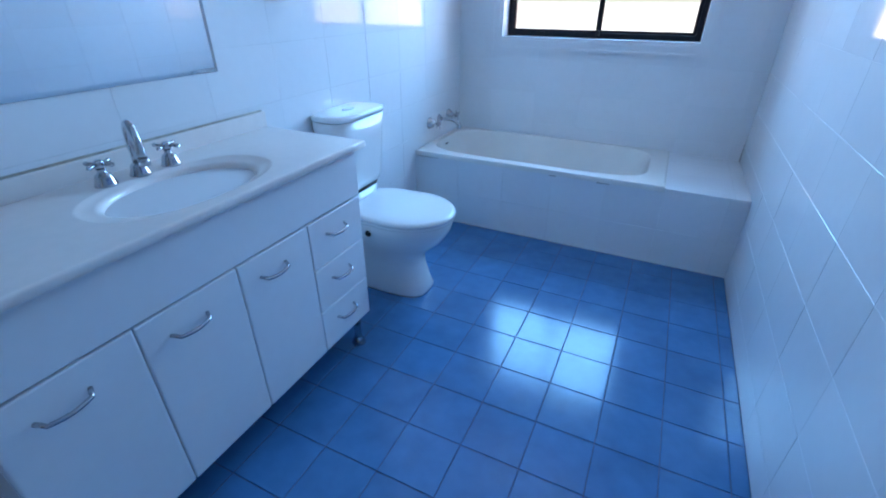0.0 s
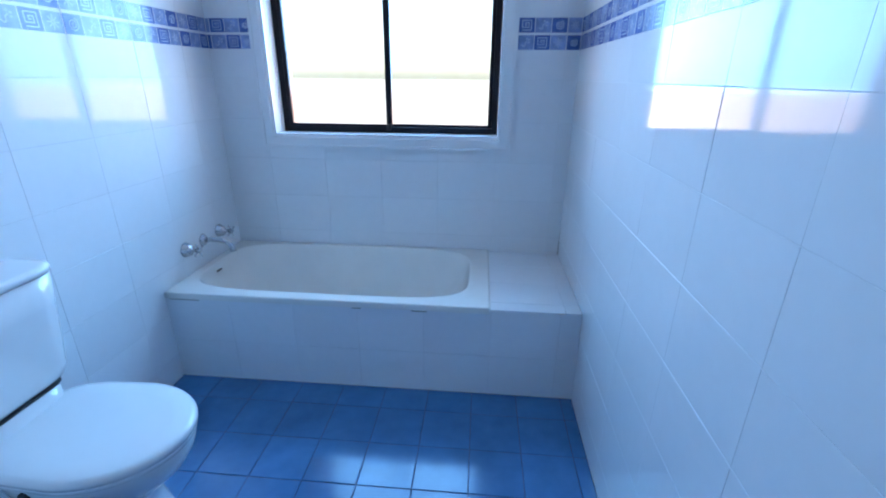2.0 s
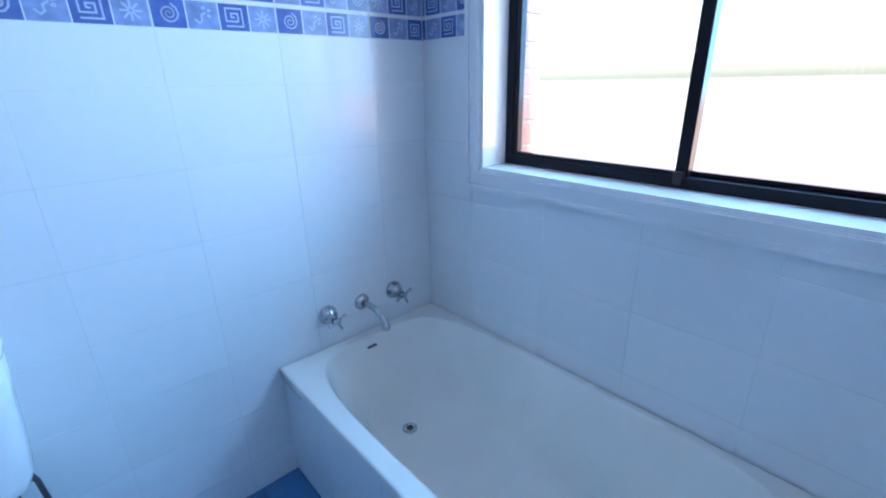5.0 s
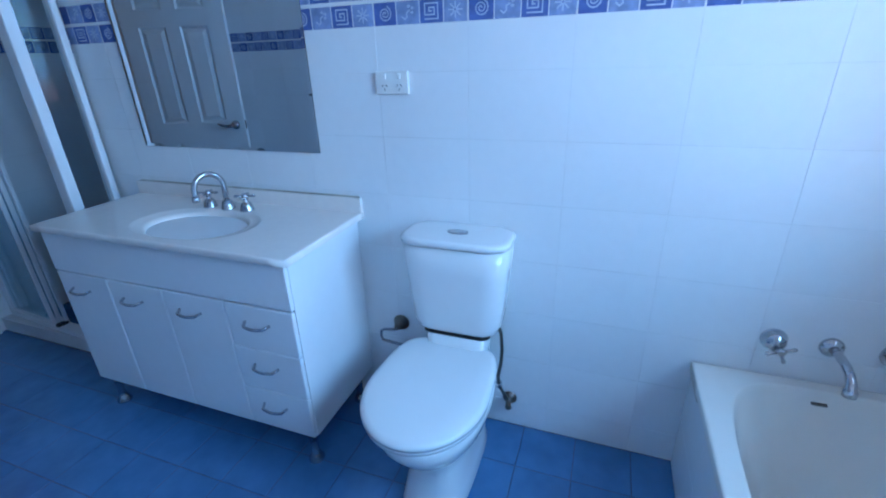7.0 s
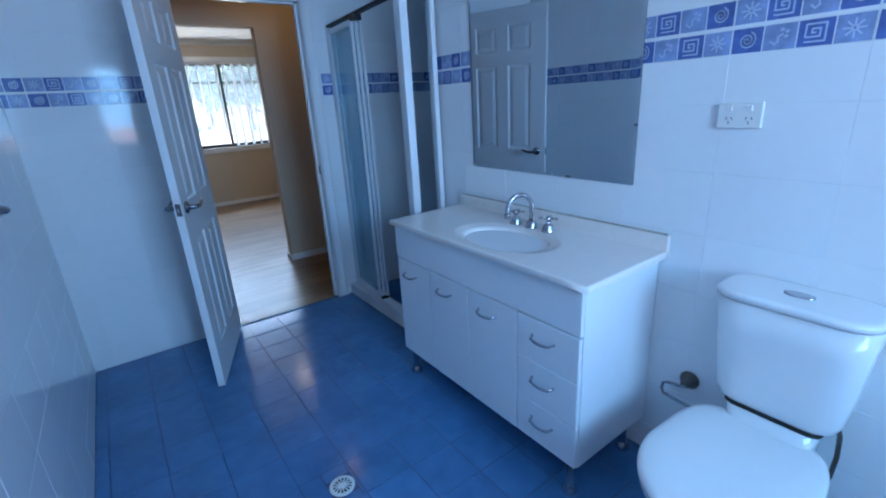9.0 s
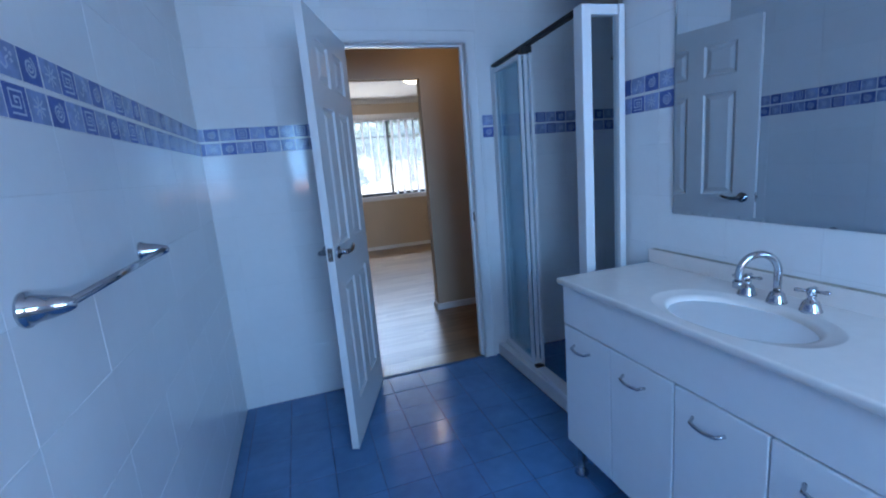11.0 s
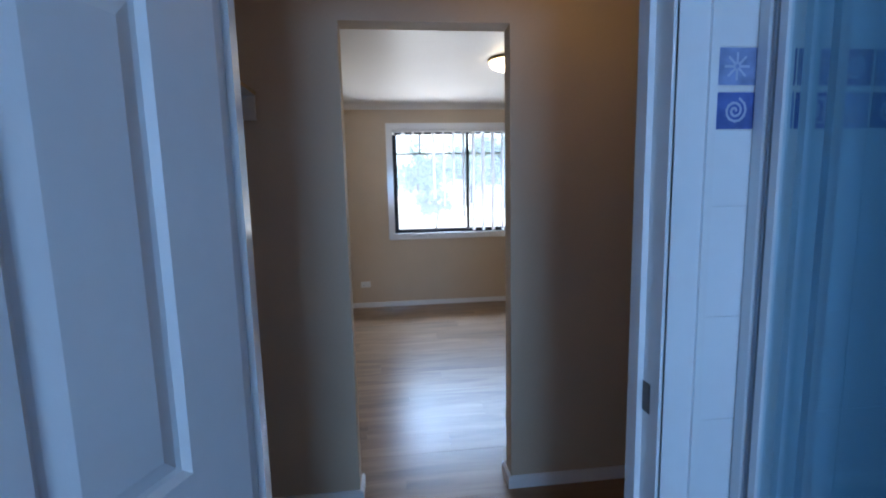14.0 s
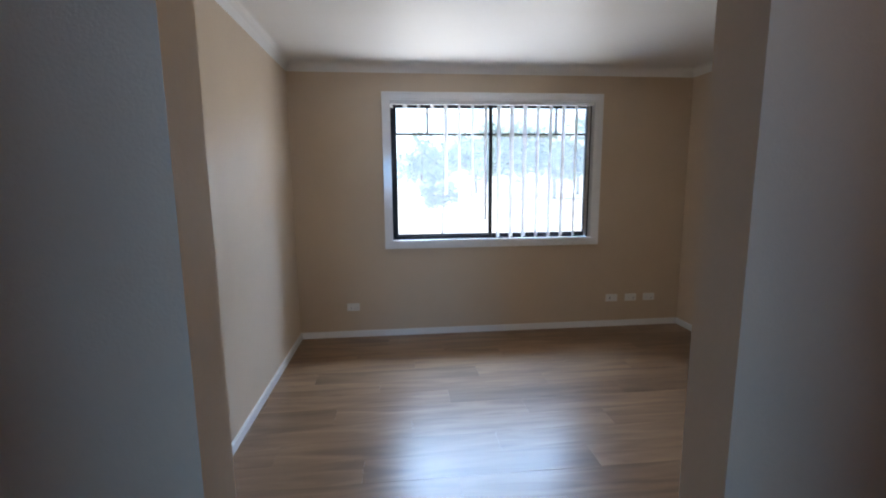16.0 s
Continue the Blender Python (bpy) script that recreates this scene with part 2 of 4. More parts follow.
def loft(bm, rings, cap0=True, cap1=True, mi=0):
    """Skin from ring to ring of points; rings run anticlockwise seen from the last ring."""
    vs = [[bm.verts.new(p) for p in r] for r in rings]
    k = len(vs[0])
    for a, b in zip(vs, vs[1:]):
        for i in range(k):
            f = bm.faces.new((a[i], a[(i + 1) % k], b[(i + 1) % k], b[i]))
            f.smooth, f.material_index = True, mi
    if cap0:
        bm.faces.new(vs[0][::-1]).material_index = mi
    if cap1:
        bm.faces.new(vs[-1]).material_index = mi
    return bm


def lathe(bm, profile, m=None, n=24, cap0=True, cap1=True, mi=0):
    """Turned shape about z from (radius, height) pairs."""
    m = m or Matrix.Identity(4)
    rings = [[m @ Vector((r * math.cos(2 * math.pi * i / n), r * math.sin(2 * math.pi * i / n), z)) for i in range(n)] for r, z in profile]
    return loft(bm, rings, cap0, cap1, mi)


def tube(bm, pts, r, n=10, radii=None, mi=0):
    """Round bar along a line of points."""
    pts = [Vector(p) for p in pts]
    rings, up = [], None
    for i, p in enumerate(pts):
        d = (pts[min(i + 1, len(pts) - 1)] - pts[max(i - 1, 0)]).normalized()
        if up is None:
            up = Vector((0, 0, 1)) if abs(d.z) < 0.9 else Vector((1, 0, 0))
        a = d.cross(up).normalized()
        b = a.cross(d).normalized()
        up = b
        rr = radii[i] if radii else r
        rings.append([p + rr * (math.cos(2 * math.pi * k / n) * a + math.sin(2 * math.pi * k / n) * b) for k in range(n)])
    loft(bm, rings, mi=mi)
    return bm


def arc(c, r, a0, a1, u, v, n=10):
    c, u, v = Vector(c), Vector(u), Vector(v)
    return [c + r * (math.cos(a0 + (a1 - a0) * i / n) * u + math.sin(a0 + (a1 - a0) * i / n) * v) for i in range(n + 1)]


def rect_ring(x0, x1, y0, y1, z, n=64, r=0.0):
    """Rectangle as a ring of n points; corners cut by r."""
    out = []
    for i in range(n):
        t = 2 * math.pi * i / n
        c, s = math.cos(t), math.sin(t)
        k = max(abs(c), abs(s))
        px, py = c / k, s / k
        hx, hy = (x1 - x0) / 2, (y1 - y0) / 2
        x, y = px * hx, py * hy
        if r:
            ex, ey = abs(x) - (hx - r), abs(y) - (hy - r)
            if ex > 0 and ey > 0:
                d = math.hypot(ex, ey)
                if d > r:
                    x = math.copysign(hx - r + ex * r / d, x)
                    y = math.copysign(hy - r + ey * r / d, y)
        out.append(Vector(((x0 + x1) / 2 + x, (y0 + y1) / 2 + y, z)))
    return out


def oval_ring(cx, cy, ax, ay, z, p=2.0, n=64, ax2=None):
    """Superellipse ring; ax2: another half-length towards -x."""
    out = []
    for i in range(n):
        t = 2 * math.pi * i / n
        c, s = math.cos(t), math.sin(t)
        hx = ax if c >= 0 or ax2 is None else ax2
        out.append(Vector((cx + hx * math.copysign(abs(c) ** (2 / p), c), cy + ay * math.copysign(abs(s) ** (2 / p), s), z)))
    return out


def part(name, bm, material, parent=None, label="", category="", kind="", group="", place=None, fix=True):
    """One mesh object from a bmesh, under a thing or a part, or a thing of its own."""
    if fix:
        bmesh.ops.recalc_face_normals(bm, faces=list(bm.faces))
    me = bpy.data.meshes.new(name)
    bm.to_mesh(me)
    bm.free()
    for m in (material if isinstance(material, (list, tuple)) else [material]):
        me.materials.append(m)
    ob = new(name, me)
    if parent is not None:
        ob.parent = parent
    if place is not None:
        ob.matrix_basis = place
    return tagged(ob, label, category, group, kind)


def thing(name, place, label, category, group="", kind=""):
    ob = new(name)
    ob.matrix_basis = place
    ob.empty_display_size = 0.05
    return tagged(ob, label, category, group, kind)


# ---- the plan ----
W = 1.852          # bathroom width
L = 4.212          # window wall
YD = -0.020        # bathroom face of the door wall
YR = -0.105        # robe face of the door wall
YO = -1.178        # robe face of the opening wall
YB = -1.275        # bedroom face of the opening wall
YW = -4.726        # bedroom window wall
HB, HR, HD = 2.40, 2.40, 2.445
SX = -0.832        # back of the shower
SY = 1.030         # side of the shower
BX0, BX1 = -2.05, 1.645
RX0, RX1 = -0.87, 1.81
DX0, DX1, DH = 0.306, 1.046, 2.058      # door opening between the linings
OX0, OX1, OH = 0.274, 0.980, 2.078      # opening from the robe to the bedroom
WX0, WX1, WZ0, WZ1 = 0.290, 1.492, 1.062, 2.090   # bathroom window reveal
VX0, VX1, VZ0, VZ1 = -1.118, 0.784, 0.885, 2.150  # bedroom window reveal


def structure(name, boxes, material, label, category="wall"):
    bm = bmesh.new()
    for b in boxes:
        box(bm, *b)
    return part(name, bm, material, label=label, category=category, kind="structure")


G = 0.0012
wall_west = structure("wall_west", [(-0.10, -G, SY + G, L + 0.10, 0, HB)], M_GROUT, "grouted backing of the white tiled vanity wall")
shower_wall_back = structure("shower_wall_back", [(SX - 0.10, SX - G, YR, SY + 0.10, 0, HB)], M_GROUT, "tiled wall inside the shower recess")
shower_wall_side = structure("shower_wall_side", [(SX - G, -0.10, SY + G, SY + 0.10, 0, HB)], M_GROUT, "tiled side wall of the shower recess")
wall_east = structure("wall_east", [(W + G, W + 0.12, YR, L + 0.10, 0, HB)], M_GROUT, "grouted backing of the long white tiled wall")
wall_north = structure("wall_north", [
    (-0.10, WX0, L + G, L + 0.115, 0, HB), (WX1, W + 0.12, L + G, L + 0.115, 0, HB),
    (WX0, WX1, L + G, L + 0.115, 0, WZ0), (WX0, WX1, L + G, L + 0.115, WZ1, HB)], M_GROUT, "tiled bathroom wall with the window above the bath")
wall_door_side = structure("wall_door_side", [
    (SX - 0.10, DX0 - 0.02, -0.075, YD - G, 0, HB), (DX1 + 0.02, W + 0.12, -0.075, YD - G, 0, HB),
    (DX0 - 0.02, DX1 + 0.02, -0.075, YD - G, DH + 0.02, HB)], M_GROUT, "tiled bathroom wall with the door opening")
robe_wall_door = structure("robe_wall_door", [
    (RX0 - 0.1, DX0 - 0.02, YR, -0.075, 0, HR), (DX1 + 0.02, RX1 + 0.1, YR, -0.075, 0, HR),
    (DX0 - 0.02, DX1 + 0.02, YR, -0.075, DH + 0.02, HR)], M_BEIGE, "beige painted robe wall round the bathroom door")
robe_wall_east = structure("robe_wall_east", [(RX1, RX1 + 0.1, YO, YR, 0, HR)], M_BEIGE, "beige painted end wall of the walk-in robe")
robe_wall_west = structure("robe_wall_west", [(RX0 - 0.1, RX0, YO, YR, 0, HR)], M_BEIGE, "beige painted end wall of the walk-in robe")
bm = bmesh.new()
for b in ((BX0 - 0.1, OX0, YB, YO, 0, HD), (OX1, RX1 + 0.1, YB, YO, 0, HD), (OX0, OX1, YB, YO, OH, HD)):
    box(bm, *b)
part("wall_opening", bm, M_BEIGE, label="beige painted wall with a doorless opening to the bedroom", category="wall", kind="structure")
structure("bedroom_wall_east", [(BX1, BX1 + 0.1, YW - 0.18, YB, 0, HD)], M_BEIGE, "beige painted bedroom side wall")
structure("bedroom_wall_west", [(BX0 - 0.1, BX0, YW - 0.18, YB, 0, HD)], M_BEIGE, "beige painted bedroom side wall")
structure("bedroom_wall_window", [
    (BX0, VX0, YW - 0.18, YW, 0, HD), (VX1, BX1, YW - 0.18, YW, 0, HD),
    (VX0, VX1, YW - 0.18, YW, 0, VZ0), (VX0, VX1, YW - 0.18, YW, VZ1, HD)], M_BEIGE, "beige painted bedroom wall with the wide window")

structure("ceiling", [(SX - 0.1, W + 0.12, YR, L + 0.115, HB, HB + 0.08)], M_CEILING, "flat white bathroom ceiling", "ceiling")
structure("robe_ceiling", [(RX0 - 0.1, RX1 + 0.1, YO, YR, HR, HR + 0.08)], M_CEILING, "flat white robe ceiling", "ceiling")
structure("bedroom_ceiling", [(BX0 - 0.1, BX1 + 0.1, YW - 0.18, YB, HD, HD + 0.08)], M_CEILING, "flat white plaster bedroom ceiling", "ceiling")
bath_floor = structure("floor", [(SX - 0.1, W + 0.12, -0.030, L + 0.115, -0.10, -0.002)], M_FLOOR_GROUT, "dark grout bed under blue floor tiles", "floor")
timber_floor = structure("timber_floor", [(BX0 - 0.1, RX1 + 0.1, YW - 0.18, -0.030, -0.10, -0.006)], M_TIMBER, "warm oak laminate floor of robe and bedroom", "floor")


def cornice(name, x0, x1, y0, y1, z, s, label):
    """Cove round a room, mitred at the corners."""
    bm = bmesh.new()
    prof = [(0.0, 0.0), (s, 0.0)] + [(s - s * math.sin(a) * 0.92, -s + s * math.cos(a) * 0.92 + 0.08 * s - 0.0) for a in [0.25, 0.6, 0.95, 1.3]] + [(0.0, -s)]
    rings = []
    for d, h in prof:
        rings.append([Vector((x0 + d, y0 + d, z + h)), Vector((x1 - d, y0 + d, z + h)), Vector((x1 - d, y1 - d, z + h)), Vector((x0 + d, y1 - d, z + h))])
    vs = [[bm.verts.new(p) for p in r] for r in rings]
    vs.append(vs[0])
    for a, b in zip(vs, vs[1:]):
        for i in range(4):
            bm.faces.new((a[i], a[(i + 1) % 4], b[(i + 1) % 4], b[i]))
    return part(name, bm, M_CEILING, label=label, category="cornice", kind="structure")


cornice("bedroom_cornice", BX0, BX1, YW, YB, HD - 0.001, 0.075, "white plaster cove cornice round the bedroom")
cornice("robe_cornice", RX0, RX1, YO, YR, HR - 0.001, 0.070, "white plaster cove cornice round the robe")


def skirting(name, runs, h=0.058, t=0.017):
    bm = bmesh.new()
    for x0, x1, y0, y1 in runs:
        box(bm, x0, x1, y0, y1, -0.004, h - 0.008)
        ins = 0.004
        if x1 - x0 > y1 - y0:
            mid = (y0 + y1) / 2
            box(bm, x0, x1, mid - t / 2 + ins if abs(y1 - mid) else y0, mid + t / 2 - ins, h - 0.008, h)
        else:
            mid = (x0 + x1) / 2
            box(bm, mid - t / 2 + ins, mid + t / 2 - ins, y0, y1, h - 0.008, h)
    return part(name, bm, M_GLOSS_PAINT, label="white painted skirting board along the beige wall", category="skirting", kind="structure")


T = 0.017
skirting("baseboard_bedroom", [(BX0, BX1, YW, YW + T), (BX1 - T, BX1, YW + T, YB - T), (BX0, BX0 + T, YW + T, YB - T),
                               (BX0 + T, OX0, YB - T, YB), (OX1, BX1 - T, YB - T, YB)])
skirting("baseboard_opening", [(OX0, OX0 + T, YB - T, YO + T), (OX1 - T, OX1, YB - T, YO + T),
                               (RX0, OX0, YO, YO + T), (OX1, RX1, YO, YO + T)])
skirting("baseboard_robe", [(RX0, RX0 + T, YO + T, YR - T), (RX1 - T, RX1, YO + T, YR - T), (RX0, DX0 - 0.08, YR - T, YR), (DX1 + 0.08, RX1, YR - T, YR)])

# ---- door frame and door ----


def door_frame():
    t = thing("door_frame", pose(DX0, YD, 0), "white gloss painted timber door frame with moulded architraves", "door frame", kind="structure")
    inv = pose(-DX0, -YD, 0)
    bm = bmesh.new()
    for b in ((DX0 - 0.019, DX0, YR - 0.012, YD + 0.012, 0, DH), (DX1, DX1 + 0.019, YR - 0.012, YD + 0.012, 0, DH), (DX0 - 0.019, DX1 + 0.019, YR - 0.012, YD + 0.012, DH, DH + 0.019)):
        box(bm, *b, m=inv)
    part("lining", bm, M_GLOSS_PAINT, t)
    bm = bmesh.new()
    for b in ((DX0, DX0 + 0.012, YR + 0.012, YD - 0.040, 0, DH), (DX1 - 0.012, DX1, YR + 0.012, YD - 0.040, 0, DH), (DX0, DX1, YR + 0.012, YD - 0.040, DH - 0.012, DH)):
        box(bm, *b, m=inv)
    part("door_stop", bm, M_GLOSS_PAINT, t)
    for y0, y1, s in ((YD, YD + 0.016, 1), (YR - 0.016, YR, -1)):
        bm = bmesh.new()
        for off, w, th in ((0.006, 0.075, 0.012), (0.009, 0.008, 0.0145), (0.066, 0.015, 0.018)):
            a, b_ = (YD, YD + th) if s > 0 else (YR - th, YR)
            box(bm, DX0 - off - w, DX0 - off, a, b_, 0, DH + off, m=inv)
            box(bm, DX1 + off, DX1 + off + w, a, b_, 0, DH + off, m=inv)
            box(bm, DX0 - off - w, DX1 + off + w, a, b_, DH + off, DH + off + w, m=inv)
        part("architrave", bm, M_GLOSS_PAINT, t)
    bm = bbox(DX0, DX0 + 0.0025, -0.058, -0.034, 0.955, 1.015, 0.0008, m=inv)
    part("strike_plate", bm, M_DARK_METAL, t, "small dark metal strike plate")
    bm = bmesh.new()
    box(bm, DX0, DX1, -0.045, -0.022, -0.003, 0.002, m=inv)
    part("threshold_strip", bm, M_FLOOR_GROUT, t, "thin strip between tile and timber floor")


door_frame()


def panel_door():
    """Six panel leaf: x along the leaf from the hinge, y through it, z up."""
    wd, th, h0, h1 = 0.706, 0.035, 0.012, 2.045
    ang = 70.0
    t = thing("bathroom_door", pose(1.034, YD + 0.028, 0, 0, 0, ang), "white six panel door standing open into the bathroom", "door")
    bm = bmesh.new()
    cols = [(0.115, 0.300), (0.396, 0.584)]
    rows = [(0.215, 0.815), (1.008, 1.640), (1.742, 1.930)]
    xs = sorted({0.0, wd, *[c for p in cols for c in p]})
    zs = sorted({h0, h1, *[c for p in rows for c in p]})
    for side, y in ((1, 0.0), (-1, -th)):
        def P(x, z, d=0.0):
            return bm.verts.new((x, y - side * d, z))
        for i in range(len(xs) - 1):
            for j in range(len(zs) - 1):
                x0, x1, z0, z1 = xs[i], xs[i + 1], zs[j], zs[j + 1]
                if (x0, x1) in cols and (z0, z1) in rows:
                    steps = [(0.0, 0.0), (0.009, 0.009), (0.017, 0.010), (0.042, 0.001)]
                    rs = [[P(x0 + a, z0 + a, d), P(x1 - a, z0 + a, d), P(x1 - a, z1 - a, d), P(x0 + a, z1 - a, d)] for a, d in steps]
                    for a, b in zip(rs, rs[1:]):
                        for k in range(4):
                            bm.faces.new((a[k], a[(k + 1) % 4], b[(k + 1) % 4], b[k]))
                    bm.faces.new(rs[-1])
                else:
                    bm.faces.new((P(x0, z0), P(x1, z0), P(x1, z1), P(x0, z1)))
    for x in (0.0, wd):
        bm.faces.new([bm.verts.new(p) for p in ((x, 0, h0), (x, -th, h0), (x, -th, h1), (x, 0, h1))])
    for z in (h0, h1):
        bm.faces.new([bm.verts.new(p) for p in ((0, 0, z), (wd, 0, z), (wd, -th, z), (0, -th, z))])
    bmesh.ops.remove_doubles(bm, verts=list(bm.verts), dist=0.0004)
    part("leaf", bm, M_DOOR, t)
    hx, hz = 0.640, 0.985
    for s, y in ((1, 0.0), (-1, -th)):
        face = Matrix.Translation((hx, y, hz)) @ Euler((radians(-90 * s), 0, 0)).to_matrix().to_4x4()
        bm = bmesh.new()
        lathe(bm, [(0.031, 0.0), (0.031, 0.004), (0.027, 0.010), (0.014, 0.013), (0.012, 0.030), (0.012, 0.046)], face)
        hd = part("lever_handle", bm, M_DOOR_CHROME, t, "chrome lever handle on a round rose, coloured dark for its reflections")
        bm = bmesh.new()
        yy = y + s * 0.048
        pts = [(hx + 0.004, yy, hz)] + [(hx - 0.02 - 0.088 * k / 5, yy + s * 0.004 * math.sin(k * 0.6), hz + (0.0, -0.002, 0.0, 0.004, 0.010, 0.017)[k]) for k in range(6)]
        tube(bm, pts, 0.009, 12, radii=[0.011, 0.011, 0.0105, 0.0095, 0.009, 0.0085, 0.006])
        part("lever", bm, M_DOOR_CHROME, hd)
    bm = bbox(wd - 0.001, wd + 0.0018, -0.029, -0.006, hz - 0.03, hz + 0.03, 0.0006)
    part("latch_plate", bm, M_DARK_METAL, t, "dark latch plate on the door edge")
    bm = bbox(wd, wd + 0.010, -0.023, -0.012, hz - 0.009, hz + 0.009, 0.002)
    part("latch_bolt", bm, M_CHROME, t)
    for z in (0.20, 1.05, 1.82):
        bm = bmesh.new()
        lathe(bm, [(0.006, -0.045), (0.006, 0.045)], Matrix.Translation((-0.001, -th - 0.004, z)), 10)
        box(bm, 0.0, 0.03, -th - 0.002, -th - 0.0002, z - 0.044, z + 0.044)
        part("hinge", bm, M_GLOSS_PAINT, t)
    return t


panel_door()

# ---- bathroom window ----


def picture_frame(bm, x0, x1, z0, z1, w, y0, y1, inv=None, bottom=True):
    """Four mitre-like bars round an opening, bars outside the given rectangle."""
    for b in ((x0 - w, x0, y0, y1, z0 - w, z1 + w), (x1, x1 + w, y0, y1, z0 - w, z1 + w), (x0, x1, y0, y1, z1, z1 + w)):
        box(bm, *b, m=inv)
    if bottom:
        box(bm, x0, x1, y0, y1, z0 - w, z0, m=inv)


def sash_window(name, x0, x1, z0, z1, yin, yout, face, label, mullion, aw, bars=(), out=1, glass=None):
    """A sliding window: architrave on the wall's face, timber reveal, black frame, panes. out: +1 if outside lies at +y."""
    t = thing(name, pose((x0 + x1) / 2, yin, z0), label, "window", kind="structure")
    inv = pose(-(x0 + x1) / 2, -yin, -z0)

    def Y(a, b):
        return (min(a, b), max(a, b))
    bm = bmesh.new()
    for off, w, th in ((0.0, aw, 0.012), (0.004, 0.014, 0.018), (aw - 0.016, 0.016, 0.017)):
        ya, yb = Y(face - out * th, face)
        picture_frame(bm, x0 - off, x1 + off, z0 - off, z1 + off, w, ya, yb, inv)
    part("architrave", bm, M_GLOSS_PAINT, t, "white painted timber architrave")
    bm = bmesh.new()
    ya, yb = Y(face - out * 0.006, yout)
    r = 0.012
    for b in ((x0, x0 + r, ya, yb, z0, z1), (x1 - r, x1, ya, yb, z0, z1), (x0 + r, x1 - r, ya, yb, z1 - r, z1), (x0 + r, x1 - r, ya, yb, z0, z0 + r)):
        box(bm, *b, m=inv)
    part("window_sill", bm, M_GLOSS_PAINT, t, "white painted timber reveal and sill")
    f = 0.030
    ya, yb = Y(yin, yout)
    bm = bmesh.new()
    a0, a1, c0, c1 = x0 + r, x1 - r, z0 + r, z1 - r
    for b in ((a0, a0 + f, ya, yb, c0, c1), (a1 - f, a1, ya, yb, c0, c1), (a0 + f, a1 - f, ya, yb, c1 - f, c1), (a0 + f, a1 - f, ya, yb, c0, c0 + f)):
        box(bm, *b, m=inv)
    part("window_frame", bm, M_BLACK_FRAME, t, "black aluminium outer frame")
    mid = yin + (yout - yin) * 0.5
    for k, (s0, s1, p0, p1) in enumerate(((a0 + f * 0.6, mullion + 0.018, yin + out * 0.004, mid - out * 0.001), (mullion - 0.018, a1 - f * 0.6, mid + out * 0.001, yout - out * 0.004))):
        pa, pb = Y(p0, p1)
        bm = bmesh.new()
        s = 0.032
        for b in ((s0, s0 + s, pa, pb, c0 + 0.012, c1 - 0.012), (s1 - s, s1, pa, pb, c0 + 0.012, c1 - 0.012),
                  (s0 + s, s1 - s, pa, pb, c0 + 0.012, c0 + 0.012 + s), (s0 + s, s1 - s, pa, pb, c1 - 0.012 - s, c1 - 0.012)):
            box(bm, *b, m=inv)
        sash = part("sash", bm, M_BLACK_FRAME, t, "black aluminium sliding sash")
        bm = bmesh.new()
        pm = (pa + pb) / 2
        box(bm, s0 + s * 0.6, s1 - s * 0.6, pm - 0.002, pm + 0.002, c0 + 0.03, c1 - 0.03, m=inv)
        pn = part("pane", bm, glass or M_PANE, sash, "clear glass pane" if glass is None else "glass pane with a pale glare haze mixed in")
        pn.visible_shadow = False
    for bx0, bx1, bz0, bz1 in bars:
        bm = bmesh.new()
        box(bm, bx0, bx1, *Y(yin + out * 0.002, yout - out * 0.006), bz0, bz1, m=inv)
        part("glazing_bar", bm, M_BLACK_FRAME, t, "thin black glazing bar")
    bm = bbox(mullion - 0.012, mullion + 0.012, *Y(yin - out * 0.014, yin + out * 0.004), z0 + r + 0.012, z0 + r + 0.045, 0.002, m=inv)
    part("catch", bm, M_BLACK, t, "small black sash catch")
    return t


sash_window("window_1", WX0, WX1, WZ0, WZ1, 4.322, 4.375, L, "black framed sliding bathroom window in a white timber surround", 0.893, 0.062)
sash_window("window_2", VX0, VX1, VZ0, VZ1, YW - 0.070, YW - 0.125, YW, "wide black framed bedroom window with vertical blind slats", -0.148, 0.062,
            bars=((VX0 + 0.045, VX1 - 0.045, 1.852, 1.866), (0.432, 0.446, 1.866, VZ1 - 0.05), (-0.776, -0.762, 1.866, VZ1 - 0.05)), out=-1, glass=M_HAZED_PANE)


def vertical_blind():
    t = thing("vertical_blind", pose(-0.15, YW - 0.034, VZ1 - 0.012), "white vertical blind with narrow fabric slats turned nearly edge on", "blind")
    bm = bbox(VX0 - t.location.x + 0.014, VX1 - t.location.x - 0.014, -0.020, 0.020, -0.026, 0.0, 0.002)
    part("head_rail", bm, M_BLIND, t, "slim white head rail")
    for i in range(16):
        x = -1.067 + 0.122 * i + 0.15
        drop = VZ1 - VZ0 - 0.06
        if i > 11:
            drop = 0.03
        elif i > 7:
            drop = 0.80 + 0.08 * (11 - i)
        a = (52 if i < 8 else 66) + 3 * math.sin(i * 2.1)
        m = pose(x, 0.0, 0, 0, 0, a)
        bm = bmesh.new()
        box(bm, -0.044, 0.044, -0.0006, 0.0006, -0.026 - drop, -0.028, m=m)
        part("slat", bm, M_BLIND, t)
    return t


vertical_blind()

# ---- bath ----


